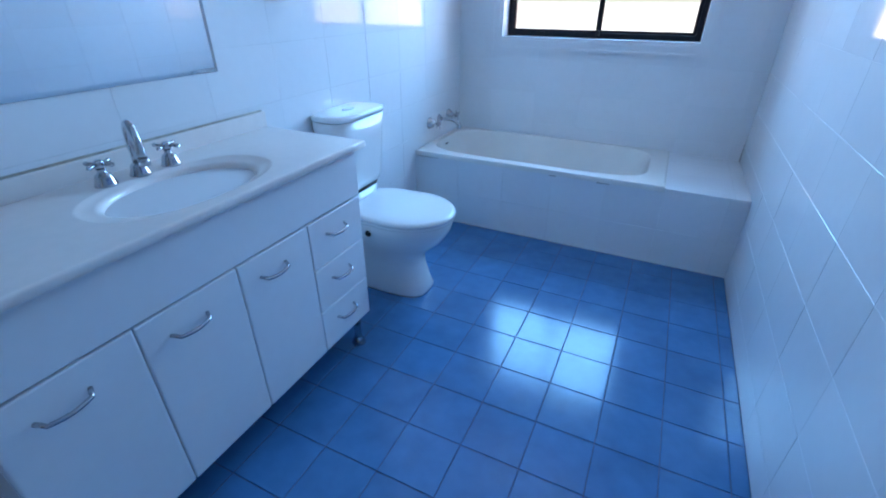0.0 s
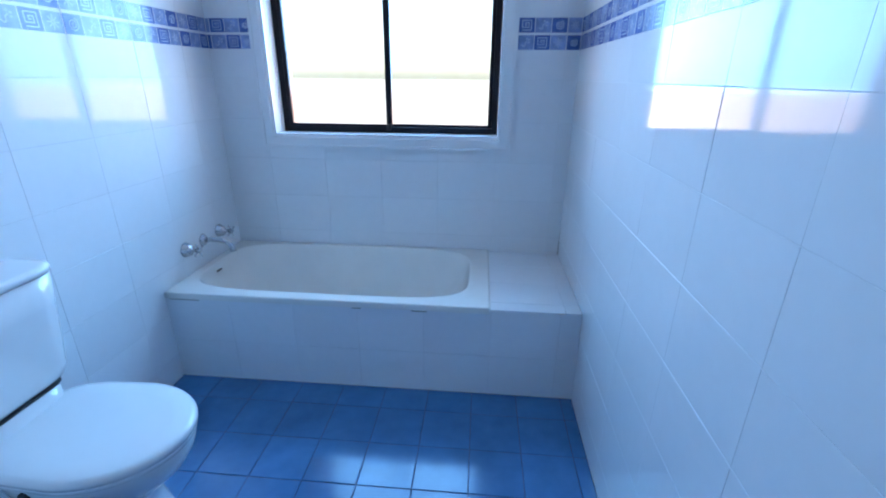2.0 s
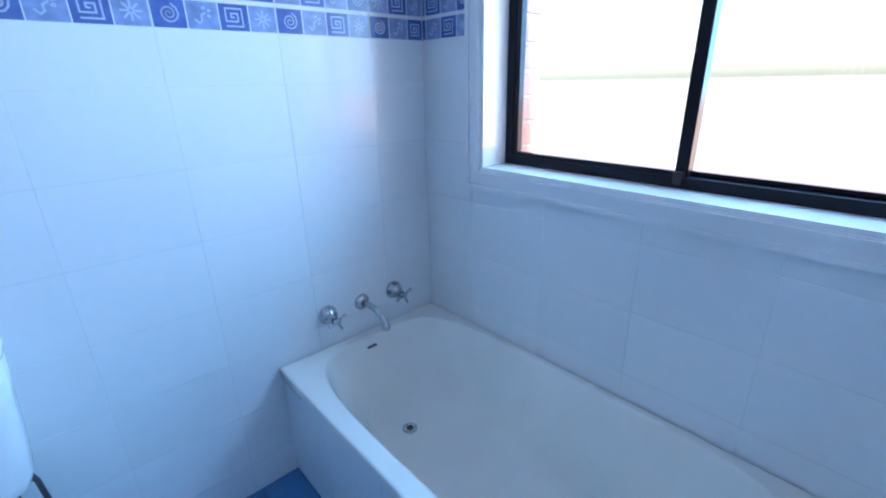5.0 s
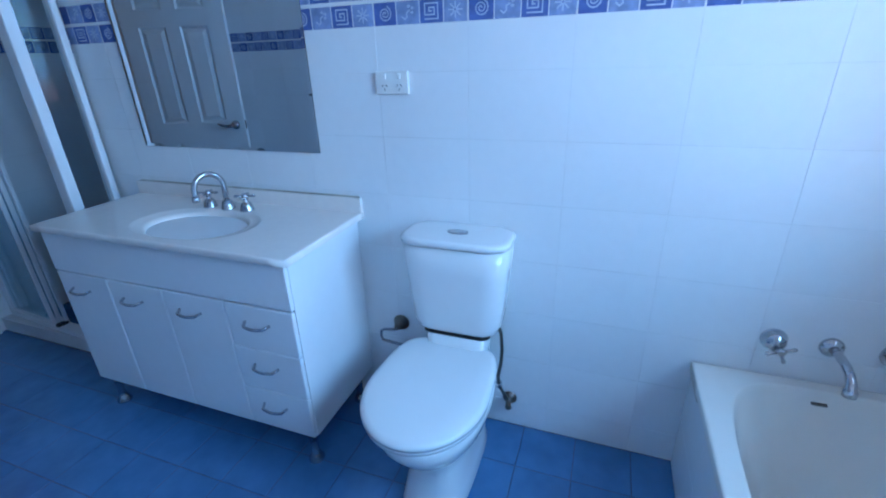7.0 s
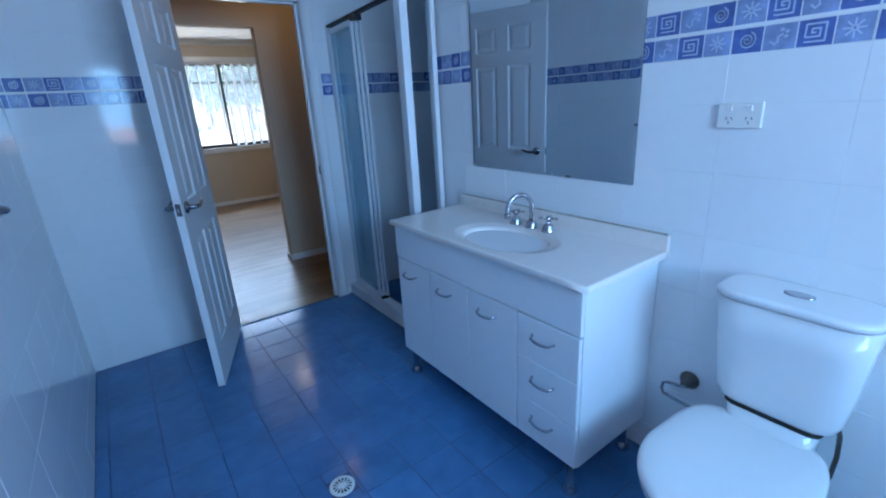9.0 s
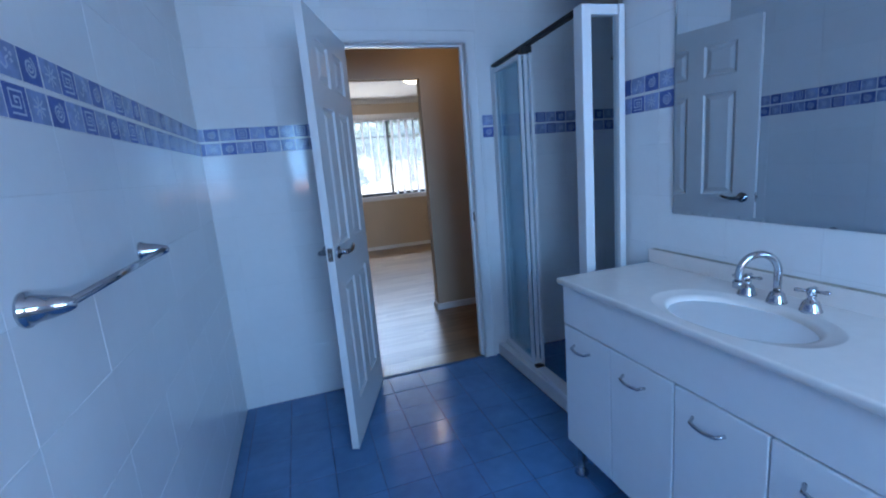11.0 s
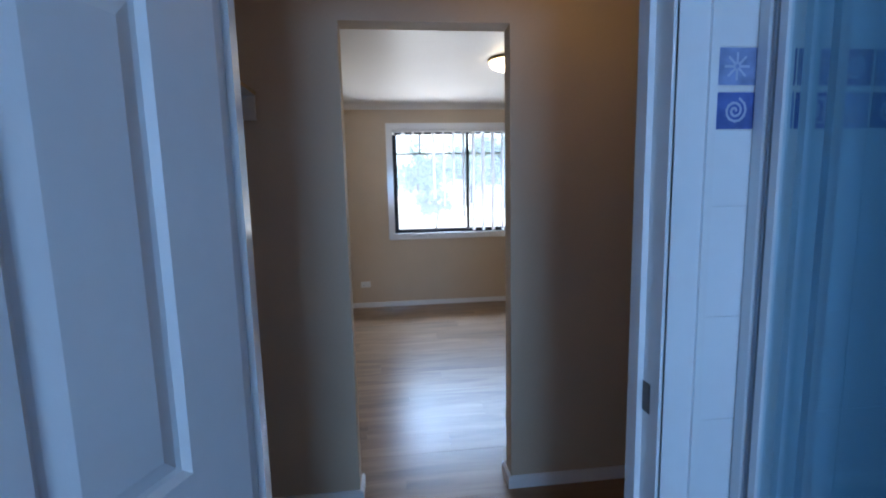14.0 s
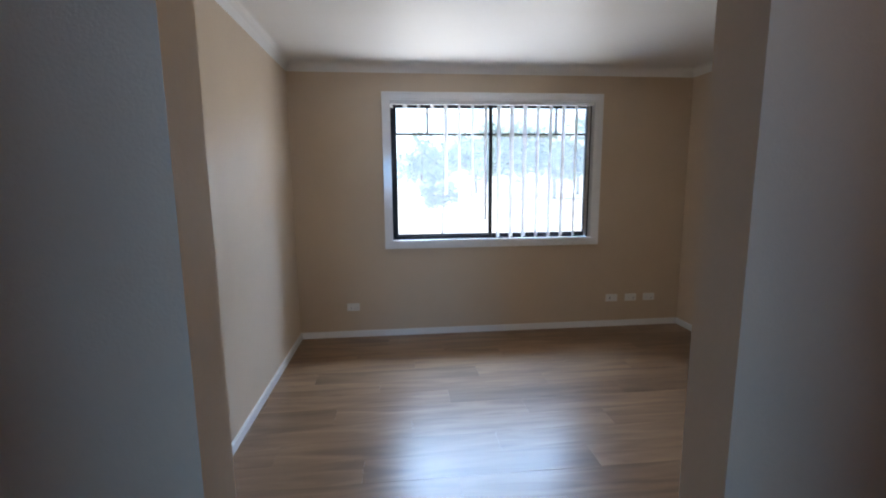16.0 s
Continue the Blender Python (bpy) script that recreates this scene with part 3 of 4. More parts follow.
def bath():
    x1, y0, y1, z = 1.462, 3.520, L - 0.004, 0.452
    t = thing("bathtub", pose(0.005, y0, 0), "white enamel bathtub set into a tiled surround below the window", "bathtub")
    X1, Y1 = x1 - 0.005, y1 - y0
    bm = bmesh.new()
    cx, cy = 0.735, 0.359
    rings = [rect_ring(0, X1, 0, Y1, z - 0.030), rect_ring(0, X1, 0, Y1, z - 0.006), rect_ring(0.001, X1 - 0.001, 0.001, Y1 - 0.001, z - 0.002), rect_ring(0.005, X1 - 0.005, 0.005, Y1 - 0.004, z), rect_ring(0.009, X1 - 0.009, 0.009, Y1 - 0.008, z), oval_ring(cx - 0.01, cy, 0.646, 0.307, z, 4.6, ax2=0.687)]
    for ax, ax2, ay, p, zz in ((0.640, 0.682, 0.302, 4.6, z), (0.636, 0.678, 0.299, 4.6, z - 0.004), (0.630, 0.672, 0.293, 4.5, z - 0.020), (0.600, 0.645, 0.272, 4.0, z - 0.10),
                               (0.52, 0.58, 0.222, 3.3, z - 0.21), (0.48, 0.56, 0.205, 3.2, z - 0.275), (0.41, 0.51, 0.165, 3.0, z - 0.300), (0.25, 0.35, 0.08, 2.4, z - 0.304)):
        rings.append(oval_ring(cx - 0.01, cy, ax, ay, zz, p, ax2=ax2))
    loft(bm, rings, cap0=False)
    part("tub", bm, M_BATH, t)
    bm = bmesh.new()
    lathe(bm, [(0.028, 0.0), (0.028, 0.003), (0.020, 0.005), (0.018, 0.001)], pose(0.262, 0.342, z - 0.3030), 20)
    part("drain", bm, M_CHROME, t, "chrome bath waste")
    bm = bmesh.new()
    lathe(bm, [(0.014, 0.0), (0.010, 0.001)], pose(0.262, 0.342, z - 0.2978), 12)
    part("drain_hole", bm, M_DARK_METAL, t)
    bm = bbox(-0.004, 0.006, -0.020, 0.020, -0.003, 0.003, 0.001, m=Matrix.Translation((0.0600, 0.335, z - 0.036)) @ Euler((0, radians(14), 0)).to_matrix().to_4x4())
    part("overflow", bm, M_DARK_METAL, t, "narrow overflow slot")
    # chipped silicone along the front
    for a, b in ((0.02, 0.16), (0.86, 0.90), (1.12, 1.19)):
        bm = bmesh.new()
        box(bm, a, b, -0.0012, 0.001, z - 0.0345, z - 0.0305)
        part("worn_sealant", bm, M_SILICONE, t, "patch of stained sealant")
    return t


bath()

bath_hob = structure("bath_hob", [(0.0, W, 3.5296, L, 0.0, 0.05), (0.0, W, 3.5296, 3.560, 0.05, 0.420), (1.468, W, 3.560, L, 0.05, 0.4364)], M_GROUT, "tiled hob round the bath with a wide end ledge", "bath surround")


def cross_tap(name, place, label, out, base=0.027, category="tap"):
    """Tap with a bell-shaped base and a four-armed handle, along +z from its base."""
    t = thing(name, place, label, category, group="basin and bath taps")
    bm = bmesh.new()
    lathe(bm, [(base, 0), (base, 0.004), (base * 0.93, 0.008), (base * 0.78, 0.024), (base * 0.66, 0.031), (0.011, 0.035), (0.0095, out - 0.016), (0.012, out - 0.012)], n=24)
    part("body", bm, M_CHROME, t)
    bm = bmesh.new()
    lathe(bm, [(0.009, out - 0.012), (0.012, out - 0.006), (0.012, out + 0.006), (0.007, out + 0.011)], n=16)
    for k in range(4):
        a = k * math.pi / 2 + 0.4
        d = Vector((math.cos(a), math.sin(a), 0))
        c = Vector((0, 0, out))
        tube(bm, [c + d * 0.008, c + d * 0.024, c + d * 0.034, c + d * 0.040], 0.005, 8, radii=[0.0042, 0.0045, 0.0065, 0.0035])
    part("cross_handle", bm, M_CHROME, t, "chrome cross handle")
    return t


sideways = Euler((0, radians(90), 0)).to_matrix().to_4x4()
cross_tap("bath_tap", Matrix.Translation((0.0005, 3.722, 0.577)) @ sideways, "chrome wall tap with a cross handle over the bath", 0.070, 0.036)
cross_tap("bath_tap", Matrix.Translation((0.0005, 4.014, 0.577)) @ sideways, "chrome wall tap with a cross handle over the bath", 0.070, 0.036)
t = thing("bath_spout", pose(0.0005, 3.866, 0.577), "curved chrome bath spout on the tiled wall", "spout")
bm = bmesh.new()
lathe(bm, [(0.031, 0), (0.031, 0.005), (0.026, 0.012), (0.015, 0.020)], sideways, 24)
part("flange", bm, M_CHROME, t)
bm = bmesh.new()
tube(bm, [(0.008, 0, 0), (0.05, 0, 0.004), (0.09, 0, 0.003), (0.125, 0, -0.006), (0.146, 0, -0.022), (0.152, 0, -0.036), (0.1525, 0, -0.037), (0.154, 0, -0.054)], 0.012, 14, radii=[0.014, 0.0125, 0.012, 0.012, 0.0125, 0.013, 0.0165, 0.0165])
part("spout_pipe", bm, M_CHROME, t)

bm = bmesh.new()
for k in range(5):
    box(bm, W - 0.0045, W + 0.001, L - 0.005 + 0.0003 * k, L + 0.001, 0.438 + 0.030 * k, 0.438 + 0.030 * (k + 0.8 - 0.12 * k))
part("corner_sealant", bm, M_SILICONE, label="short run of stained sealant in the bath corner", category="sealant", kind="structure")
bm = bmesh.new()
box(bm, 1.4625, 1.4665, 3.530, L - 0.004, 0.434, 0.4405)
part("ledge_sealant", bm, M_BATH, label="white sealant between bathtub and tiled ledge", category="sealant", kind="structure")

# ---- toilet ----


def toilet():
    cy = 2.750
    t = thing("toilet", pose(0, cy, 0), "white ceramic close-coupled toilet with the lid down", "toilet")
    bm = bmesh.new()
    rings = []
    for z, xb, xf, hy, p in ((0.0, 0.02, 0.492, 0.116, 3.4), (0.012, 0.02, 0.494, 0.118, 3.4), (0.06, 0.02, 0.478, 0.110, 3.1), (0.15, 0.02, 0.455, 0.101, 2.9),
                             (0.20, 0.03, 0.462, 0.106, 2.6), (0.25, 0.05, 0.510, 0.132, 2.3), (0.30, 0.05, 0.565, 0.158, 2.2), (0.35, 0.05, 0.595, 0.172, 2.2), (0.398, 0.05, 0.608, 0.178, 2.2), (0.405, 0.06, 0.600, 0.170, 2.2)):
        rings.append(oval_ring((xb + xf) / 2 - 0.0, 0, (xf - xb) / 2, hy, z, p, 40))
    loft(bm, rings)
    part("bowl", bm, M_PORCELAIN, t, "white ceramic bowl and pedestal")
    bm = bmesh.new()
    lathe(bm, [(0.015, 0.0), (0.015, 0.012), (0.011, 0.017), (0.004, 0.018)], Matrix.Translation((0.270, -0.164, 0.352)) @ Euler((radians(90), 0, 0)).to_matrix().to_4x4(), 16)
    part("side_cap", bm, M_BLACK, t, "dark plastic cap on the side of the bowl")
    bm = bmesh.new()
    loft(bm, [rect_ring(0.03, 0.175, -0.105, 0.105, 0.36, 32, 0.03), rect_ring(0.03, 0.160, -0.110, 0.110, 0.488, 32, 0.03)])
    part("neck", bm, M_PORCELAIN, t)

    def egg(z, g):
        out = []
        for i in range(56):
            a = 2 * math.pi * i / 56
            c, s = math.cos(a), math.sin(a)
            if c > 0:
                x, y = 0.385 + (0.238 + g) * c, (0.196 + g) * s
            else:
                x = 0.385 + (0.262 + g) * math.copysign(abs(c) ** 0.36, c)
                y = (0.196 + g) * math.copysign(abs(s) ** 0.30, s) * (1 - 0.16 * abs(c) ** 0.8)
            out.append(Vector((x, y - 0.014, z)))
        return out
    bm = bmesh.new()
    loft(bm, [egg(0.407, -0.012), egg(0.409, -0.004), egg(0.421, -0.004), egg(0.423, -0.010)])
    part("seat", bm, M_SEAT, t)
    bm = bmesh.new()
    loft(bm, [egg(0.425, -0.010), egg(0.426, 0.0), egg(0.437, 0.001), egg(0.445, -0.004), egg(0.449, -0.018), egg(0.451, -0.06)])
    lid = part("seat_lid", bm, M_SEAT, t, "closed white plastic lid")
    for s in (-1, 1):
        bm = bmesh.new()
        lathe(bm, [(0.013, -0.02), (0.013, 0.02)], Matrix.Translation((0.118, s * 0.075, 0.428)) @ Euler((radians(90), 0, 0)).to_matrix().to_4x4(), 14)
        part("hinge", bm, M_SEAT, t)
    bm = bmesh.new()
    rings = []
    for z, x, hy, r in ((0.497, 0.140, 0.118, 0.03), (0.501, 0.154, 0.134, 0.045), (0.516, 0.166, 0.148, 0.055), (0.545, 0.175, 0.158, 0.062), (0.64, 0.182, 0.168, 0.065), (0.74, 0.187, 0.176, 0.065), (0.834, 0.191, 0.182, 0.065)):
        rings.append(rect_ring(0.004, x, -hy, hy, z, 48, r))
    loft(bm, rings)
    part("cistern", bm, M_PORCELAIN, t, "white ceramic cistern")
    bm = bmesh.new()
    loft(bm, [rect_ring(0.003, 0.189, -0.181, 0.181, 0.8365, 48, 0.065), rect_ring(0.002, 0.195, -0.186, 0.186, 0.838, 48, 0.068), rect_ring(0.002, 0.196, -0.187, 0.187, 0.851, 48, 0.068),
              rect_ring(0.003, 0.193, -0.184, 0.184, 0.856, 48, 0.066), rect_ring(0.008, 0.184, -0.175, 0.175, 0.8585, 48, 0.06), rect_ring(0.014, 0.176, -0.167, 0.167, 0.8588, 48, 0.055)])
    part("cistern_lid", bm, M_PORCELAIN, t, "white ceramic cistern lid")
    bm = bmesh.new()
    loft(bm, [oval_ring(0.095, 0, 0.020, 0.036, 0.8575, 2, 28), oval_ring(0.095, 0, 0.020, 0.036, 0.862, 2, 28), oval_ring(0.095, 0, 0.016, 0.031, 0.8635, 2, 28)])
    part("flush_button", bm, M_CHROME, t, "oval chrome dual flush button")
    bm = bmesh.new()
    loft(bm, [rect_ring(0.03, 0.156, -0.122, 0.122, 0.4885, 48, 0.03), rect_ring(0.03, 0.156, -0.122, 0.122, 0.4965, 48, 0.03)])
    part("gasket", bm, M_BLACK, t, "black gasket between cistern and bowl")
    return t


toilet()

t = thing("stop_valve", pose(0, 2.925, 0.135), "small dark brass stop valve with a braided hose behind the toilet", "valve")
bm = bmesh.new()
lathe(bm, [(0.028, 0.0005), (0.028, 0.004), (0.012, 0.010), (0.011, 0.030)], sideways, 18)
part("flange", bm, M_DARK_METAL, t)
bm = bmesh.new()
tube(bm, [(0.026, 0, -0.030), (0.028, 0, -0.018), (0.028, 0, 0.014)], 0.012, 12, radii=[0.014, 0.012, 0.009])
part("valve_body", bm, M_DARK_METAL, t)
bm = bmesh.new()
tube(bm, [(0.030, -0.002, 0.010), (0.034, -0.020, 0.045), (0.040, -0.036, 0.085), (0.045, -0.040, 0.13), (0.046, -0.030, 0.19), (0.05, -0.026, 0.26), (0.055, -0.030, 0.33), (0.06, -0.045, 0.385)], 0.0065, 10)
part("hose", bm, M_DARK_METAL, t)
bm = bmesh.new()
tube(bm, [(0.039, -0.034, 0.075), (0.041, -0.037, 0.098)], 0.012, 8)
part("coupling", bm, M_CHROME, t)

t = thing("toilet_roll_holder", pose(0, 2.470, 0.403), "empty chrome wire toilet roll holder on the tiled wall", "toilet roll holder")
bm = bmesh.new()
lathe(bm, [(0.033, 0.0005), (0.033, 0.008), (0.022, 0.020), (0.012, 0.046)], sideways, 24)
part("rose", bm, M_DARK_METAL, t)
bm = bmesh.new()
tube(bm, [(0.036, 0.012, -0.004), (0.050, -0.01, -0.008), (0.056, -0.05, -0.010), (0.058, -0.066, -0.018), (0.060, -0.068, -0.040), (0.062, -0.060, -0.058), (0.064, 0.0, -0.062), (0.066, 0.070, -0.062), (0.066, 0.076, -0.052)], 0.0055, 8)
part("wire_arm", bm, M_DOOR_CHROME, t)

# ---- vanity ----


def vanity():
    x1, y0, y1, z0, z1 = 0.440, 1.198, 2.314, 0.149, 0.842
    t = thing("vanity_unit", pose(0, y0, 0), "white laminate vanity with doors and drawers on short chrome legs", "vanity cabinet")
    Y1 = y1 - y0
    bm = bmesh.new()
    box(bm, 0.003, 0.422, 0.0, Y1, z0, z1)
    part("carcass", bm, M_VANITY, t)
    part("fascia", bbox(0.423, x1, 0.0, Y1, 0.676, z1, 0.0015), M_VANITY, t, "plain white fascia below the top")
    q = Y1 / 4

    def pull(parent, cx, cy, cz):
        bm = bmesh.new()
        pts = [(cx, cy - 0.050, cz + 0.004), (cx + 0.012, cy - 0.044, cz + 0.002)]
        for k in range(7):
            u = -0.040 + 0.080 * k / 6
            pts.append((cx + 0.022 + 0.006 * math.cos(u * 39), cy + u, cz - 0.003 * math.cos(u * 39)))
        pts += [(cx + 0.012, cy + 0.044, cz + 0.002), (cx, cy + 0.050, cz + 0.004)]
        tube(bm, pts, 0.005, 8)
        part("pull_handle", bm, M_CHROME, parent, "bowed chrome pull handle")
    for k in range(3):
        d = part("cabinet_door", bbox(0.423, x1, k * q + 0.0012, (k + 1) * q - 0.0012, z0 + 0.001, 0.6695, 0.006, 3), M_VANITY, t, "white cabinet door with softly rolled edges")
        pull(d, x1, (k + 0.42) * q, 0.598)
    zz = [z0 + 0.001, 0.322, 0.496, 0.6695]
    for a, b in zip(zz, zz[1:]):
        d = part("drawer_front", bbox(0.423, x1, 3 * q + 0.0012, Y1 - 0.001, a + 0.001, b - 0.001, 0.006, 3), M_VANITY, t, "white drawer front with softly rolled edges")
        pull(d, x1, 3.46 * q, b - 0.068)
    for x in (0.06, 0.400):
        for y in (0.036, Y1 - 0.046):
            bm = bmesh.new()
            lathe(bm, [(0.030, 0.0), (0.030, 0.006), (0.018, 0.028), (0.015, 0.050), (0.015, z0 - 0.006), (0.026, z0 - 0.005), (0.026, z0)], pose(x, y, 0), 18)
            part("leg", bm, M_CHROME, t, "turned chrome leg")
    return t


vanity()


def vanity_top():
    x1, y0, y1, z0, z1 = 0.464, 1.192, 2.346, 0.843, 0.866
    t = thing("washbasin", pose(0, y0, 0), "pinkish white moulded vanity top with an oval basin", "vanity top")
    Y1 = y1 - y0
    bm = bmesh.new()
    cx, cy = 0.268, 0.606
    rings = [rect_ring(0.002, x1 - 0.002, 0, Y1, z0, 96), rect_ring(0.001, x1, 0, Y1, z0 + 0.003, 96), rect_ring(0.001, x1, 0, Y1, z1 - 0.006, 96), rect_ring(0.001, x1 - 0.001, 0.001, Y1 - 0.001, z1 - 0.002, 96), rect_ring(0.002, x1 - 0.005, 0.005, Y1 - 0.005, z1, 96), rect_ring(0.003, x1 - 0.010, 0.010, Y1 - 0.010, z1, 96), oval_ring(cx, cy, 0.158, 0.258, z1, 2.3, 96)]
    for ax, ay, z, p, dy in ((0.152, 0.252, z1 - 0.0004, 2.3, 0.0), (0.147, 0.246, z1 - 0.004, 2.3, 0.0), (0.143, 0.218, z1 - 0.007, 2.1, 0.0), (0.139, 0.206, z1 - 0.010, 2.0, 0.0), (0.135, 0.201, z1 - 0.022, 2.0, 0.0), (0.128, 0.192, z1 - 0.060, 2.0, 0.0), (0.110, 0.168, z1 - 0.110, 2.0, 0.0), (0.078, 0.122, z1 - 0.140, 2.0, 0.0), (0.025, 0.035, z1 - 0.150, 2.0, 0.0)):
        rings.append(oval_ring(cx, cy + dy, ax, ay, z, p, 96))
    loft(bm, rings, cap0=False)
    part("counter", bm, M_MARBLE, t)
    bm = bmesh.new()
    lathe(bm, [(0.021, 0), (0.020, 0.003), (0.012, 0.0035)], pose(cx, cy, z1 - 0.1508), 18)
    part("basin_waste", bm, M_CHROME, t, "small chrome basin waste")
    bm = bbox(0.0015, 0.018, 0.0, Y1, z1 - 0.002, z1 + 0.056, 0.004, 2)
    part("splashback", bm, M_MARBLE, t, "low moulded splashback")
    bm = bmesh.new()
    box(bm, 0.0005, 0.010, 0.02, Y1 - 0.01, z1 + 0.0535, z1 + 0.060)
    part("sealant", bm, M_SILICONE, t, "yellowed sealant along the wall")
    return t


vanity_top()
for y in (1.698, 1.884):
    cross_tap("basin_tap", pose(0.098, y, 0.8645), "chrome basin tap with a cross handle on the vanity top", 0.058)
t = thing("basin_spout", pose(0.098, 1.791, 0.8645), "tall arched chrome swivel basin spout", "spout")
bm = bmesh.new()
lathe(bm, [(0.027, 0), (0.027, 0.004), (0.025, 0.008), (0.021, 0.024), (0.018, 0.031), (0.011, 0.036)], n=24)
part("base", bm, M_CHROME, t)
bm = bmesh.new()
d = Vector((0.93, -0.36, 0)).normalized()
pts = [Vector((0, 0, 0.03)), Vector((0, 0, 0.07))] + arc(d * 0.055 + Vector((0, 0, 0.095)), 0.055, math.pi, -0.15, d, (0, 0, 1), 14) + [d * 0.112 + Vector((0, 0, 0.068))]
tube(bm, pts, 0.0105, 14)
part("gooseneck", bm, M_CHROME, t)
bm = bmesh.new()
tube(bm, [d * 0.1125 + Vector((0, 0, 0.074)), d * 0.1125 + Vector((0, 0, 0.054))], 0.0135, 14)
part("aerator", bm, M_CHROME, t)

t = thing("wall_mirror", pose(0, 1.307, 1.082), "frameless rectangular wall mirror above the vanity", "mirror")
bm = bmesh.new()
box(bm, 0.0008, 0.0052, 0.001, 0.883, 0.0, 0.898)
part("backing", bm, M_DARK_METAL, t, "thin dark mirror edge")
bm = bmesh.new()
yy0, yy1, zz0, zz1, bv = 0.0, 0.884, -0.001, 0.899, 0.012
a = [bm.verts.new(p) for p in ((0.0054, yy0, zz0), (0.0054, yy1, zz0), (0.0054, yy1, zz1), (0.0054, yy0, zz1))]
b = [bm.verts.new(p) for p in ((0.0066, yy0 + bv, zz0 + bv), (0.0066, yy1 - bv, zz0 + bv), (0.0066, yy1 - bv, zz1 - bv), (0.0066, yy0 + bv, zz1 - bv))]
for i in range(4):
    bm.faces.new((a[i], a[(i + 1) % 4], b[(i + 1) % 4], b[i]))
bm.faces.new(b)
bm.faces.new(a[::-1])
part("silvered_glass", bm, M_MIRROR, t)


def outlet(name, place, label, gangs=2, sockets=True):
    """Wall plate in its own plane: x across, z up, +y out of the wall."""
    t = thing(name, place, label, "power outlet", group="wall outlets")
    bm = bbox(-0.058, 0.058, 0.0005, 0.011, -0.036, 0.036, 0.003, 2)
    part("plate", bm, M_OUTLET, t)
    for s in (-1, 1):
        if sockets:
            bm = bbox(s * 0.026 - 0.007, s * 0.026 + 0.007, 0.010, 0.0145, 0.012, 0.028, 0.0015)
            part("rocker_switch", bm, M_OUTLET, t)
            for k, ang in enumerate((30, -30, 0)):
                m = Matrix.Translation((s * 0.026 + (-0.007, 0.007, 0)[k], 0.0112, -0.008 - (0, 0, 0.012)[k])) @ Euler((0, radians(ang), 0)).to_matrix().to_4x4()
                bm = bmesh.new()
                box(bm, -0.001, 0.001, -0.0005, 0.0005, -0.0042, 0.0042, m=m)
                part("socket_slot", bm, M_BLACK, t)
        else:
            bm = bbox(s * 0.02 - 0.007, s * 0.02 + 0.007, 0.010, 0.0125, -0.007, 0.007, 0.001)
            part("data_port", bm, M_BLACK if s > 0 else M_OUTLET, t)
    return t


outlet("power_outlet", pose(0, 2.506, 1.321, 0, 0, -90), "white double power outlet on the tiled wall")
for i, x in enumerate((1.155, -1.350, -1.545, -1.735)):
    outlet("power_outlet", pose(x, YW, 0.285), "white double power outlet low on the beige wall" if i != 1 else "white data and aerial plate low on the beige wall", sockets=i != 1)

# ---- towel rail ----
t = thing("towel_rail", pose(W, 1.495, 1.165), "chrome towel rail with flared conical ends on the tiled wall", "towel rail")
out = Euler((0, radians(-90), 0)).to_matrix().to_4x4()
for y in (-0.300, 0.300):
    bm = bmesh.new()
    lathe(bm, [(0.031, 0.0005), (0.031, 0.006), (0.027, 0.009), (0.027, 0.013), (0.024, 0.018), (0.020, 0.040), (0.014, 0.062), (0.009, 0.072), (0.004, 0.075)], Matrix.Translation((0, y, 0)) @ out, 24)
    part("bracket", bm, M_CHROME, t, "flared chrome bracket")
bm = bmesh.new()
tube(bm, [(-0.060, -0.30, 0), (-0.060, 0.30, 0)], 0.0085, 14)
part("bar", bm, M_CHROME, t)

# ---- floor waste ----
t = thing("floor_waste", pose(1.062, 1.70, 0.0), "round white floor waste grate set among blue tiles", "floor drain")
bm = bmesh.new()
lathe(bm, [(0.050, -0.002), (0.050, 0.0035), (0.044, 0.0042), (0.036, 0.0030)], n=28, cap1=False)
part("rim", bm, M_OUTLET, t)
bm = bmesh.new()
lathe(bm, [(0.036, 0.0006), (0.001, 0.0008)], n=24)
part("sump", bm, M_BLACK, t)
bm = bmesh.new()
for k in range(14):
    a = k * 2 * math.pi / 14
    m = pose(0, 0, 0, 0, 0, math.degrees(a))
    box(bm, 0.009, 0.037, -0.0022, 0.0022, 0.001, 0.0032, m=m)
lathe(bm, [(0.011, 0.001), (0.011, 0.0034)], n=14)
part("grate", bm, M_OUTLET, t)

# ---- shower ----


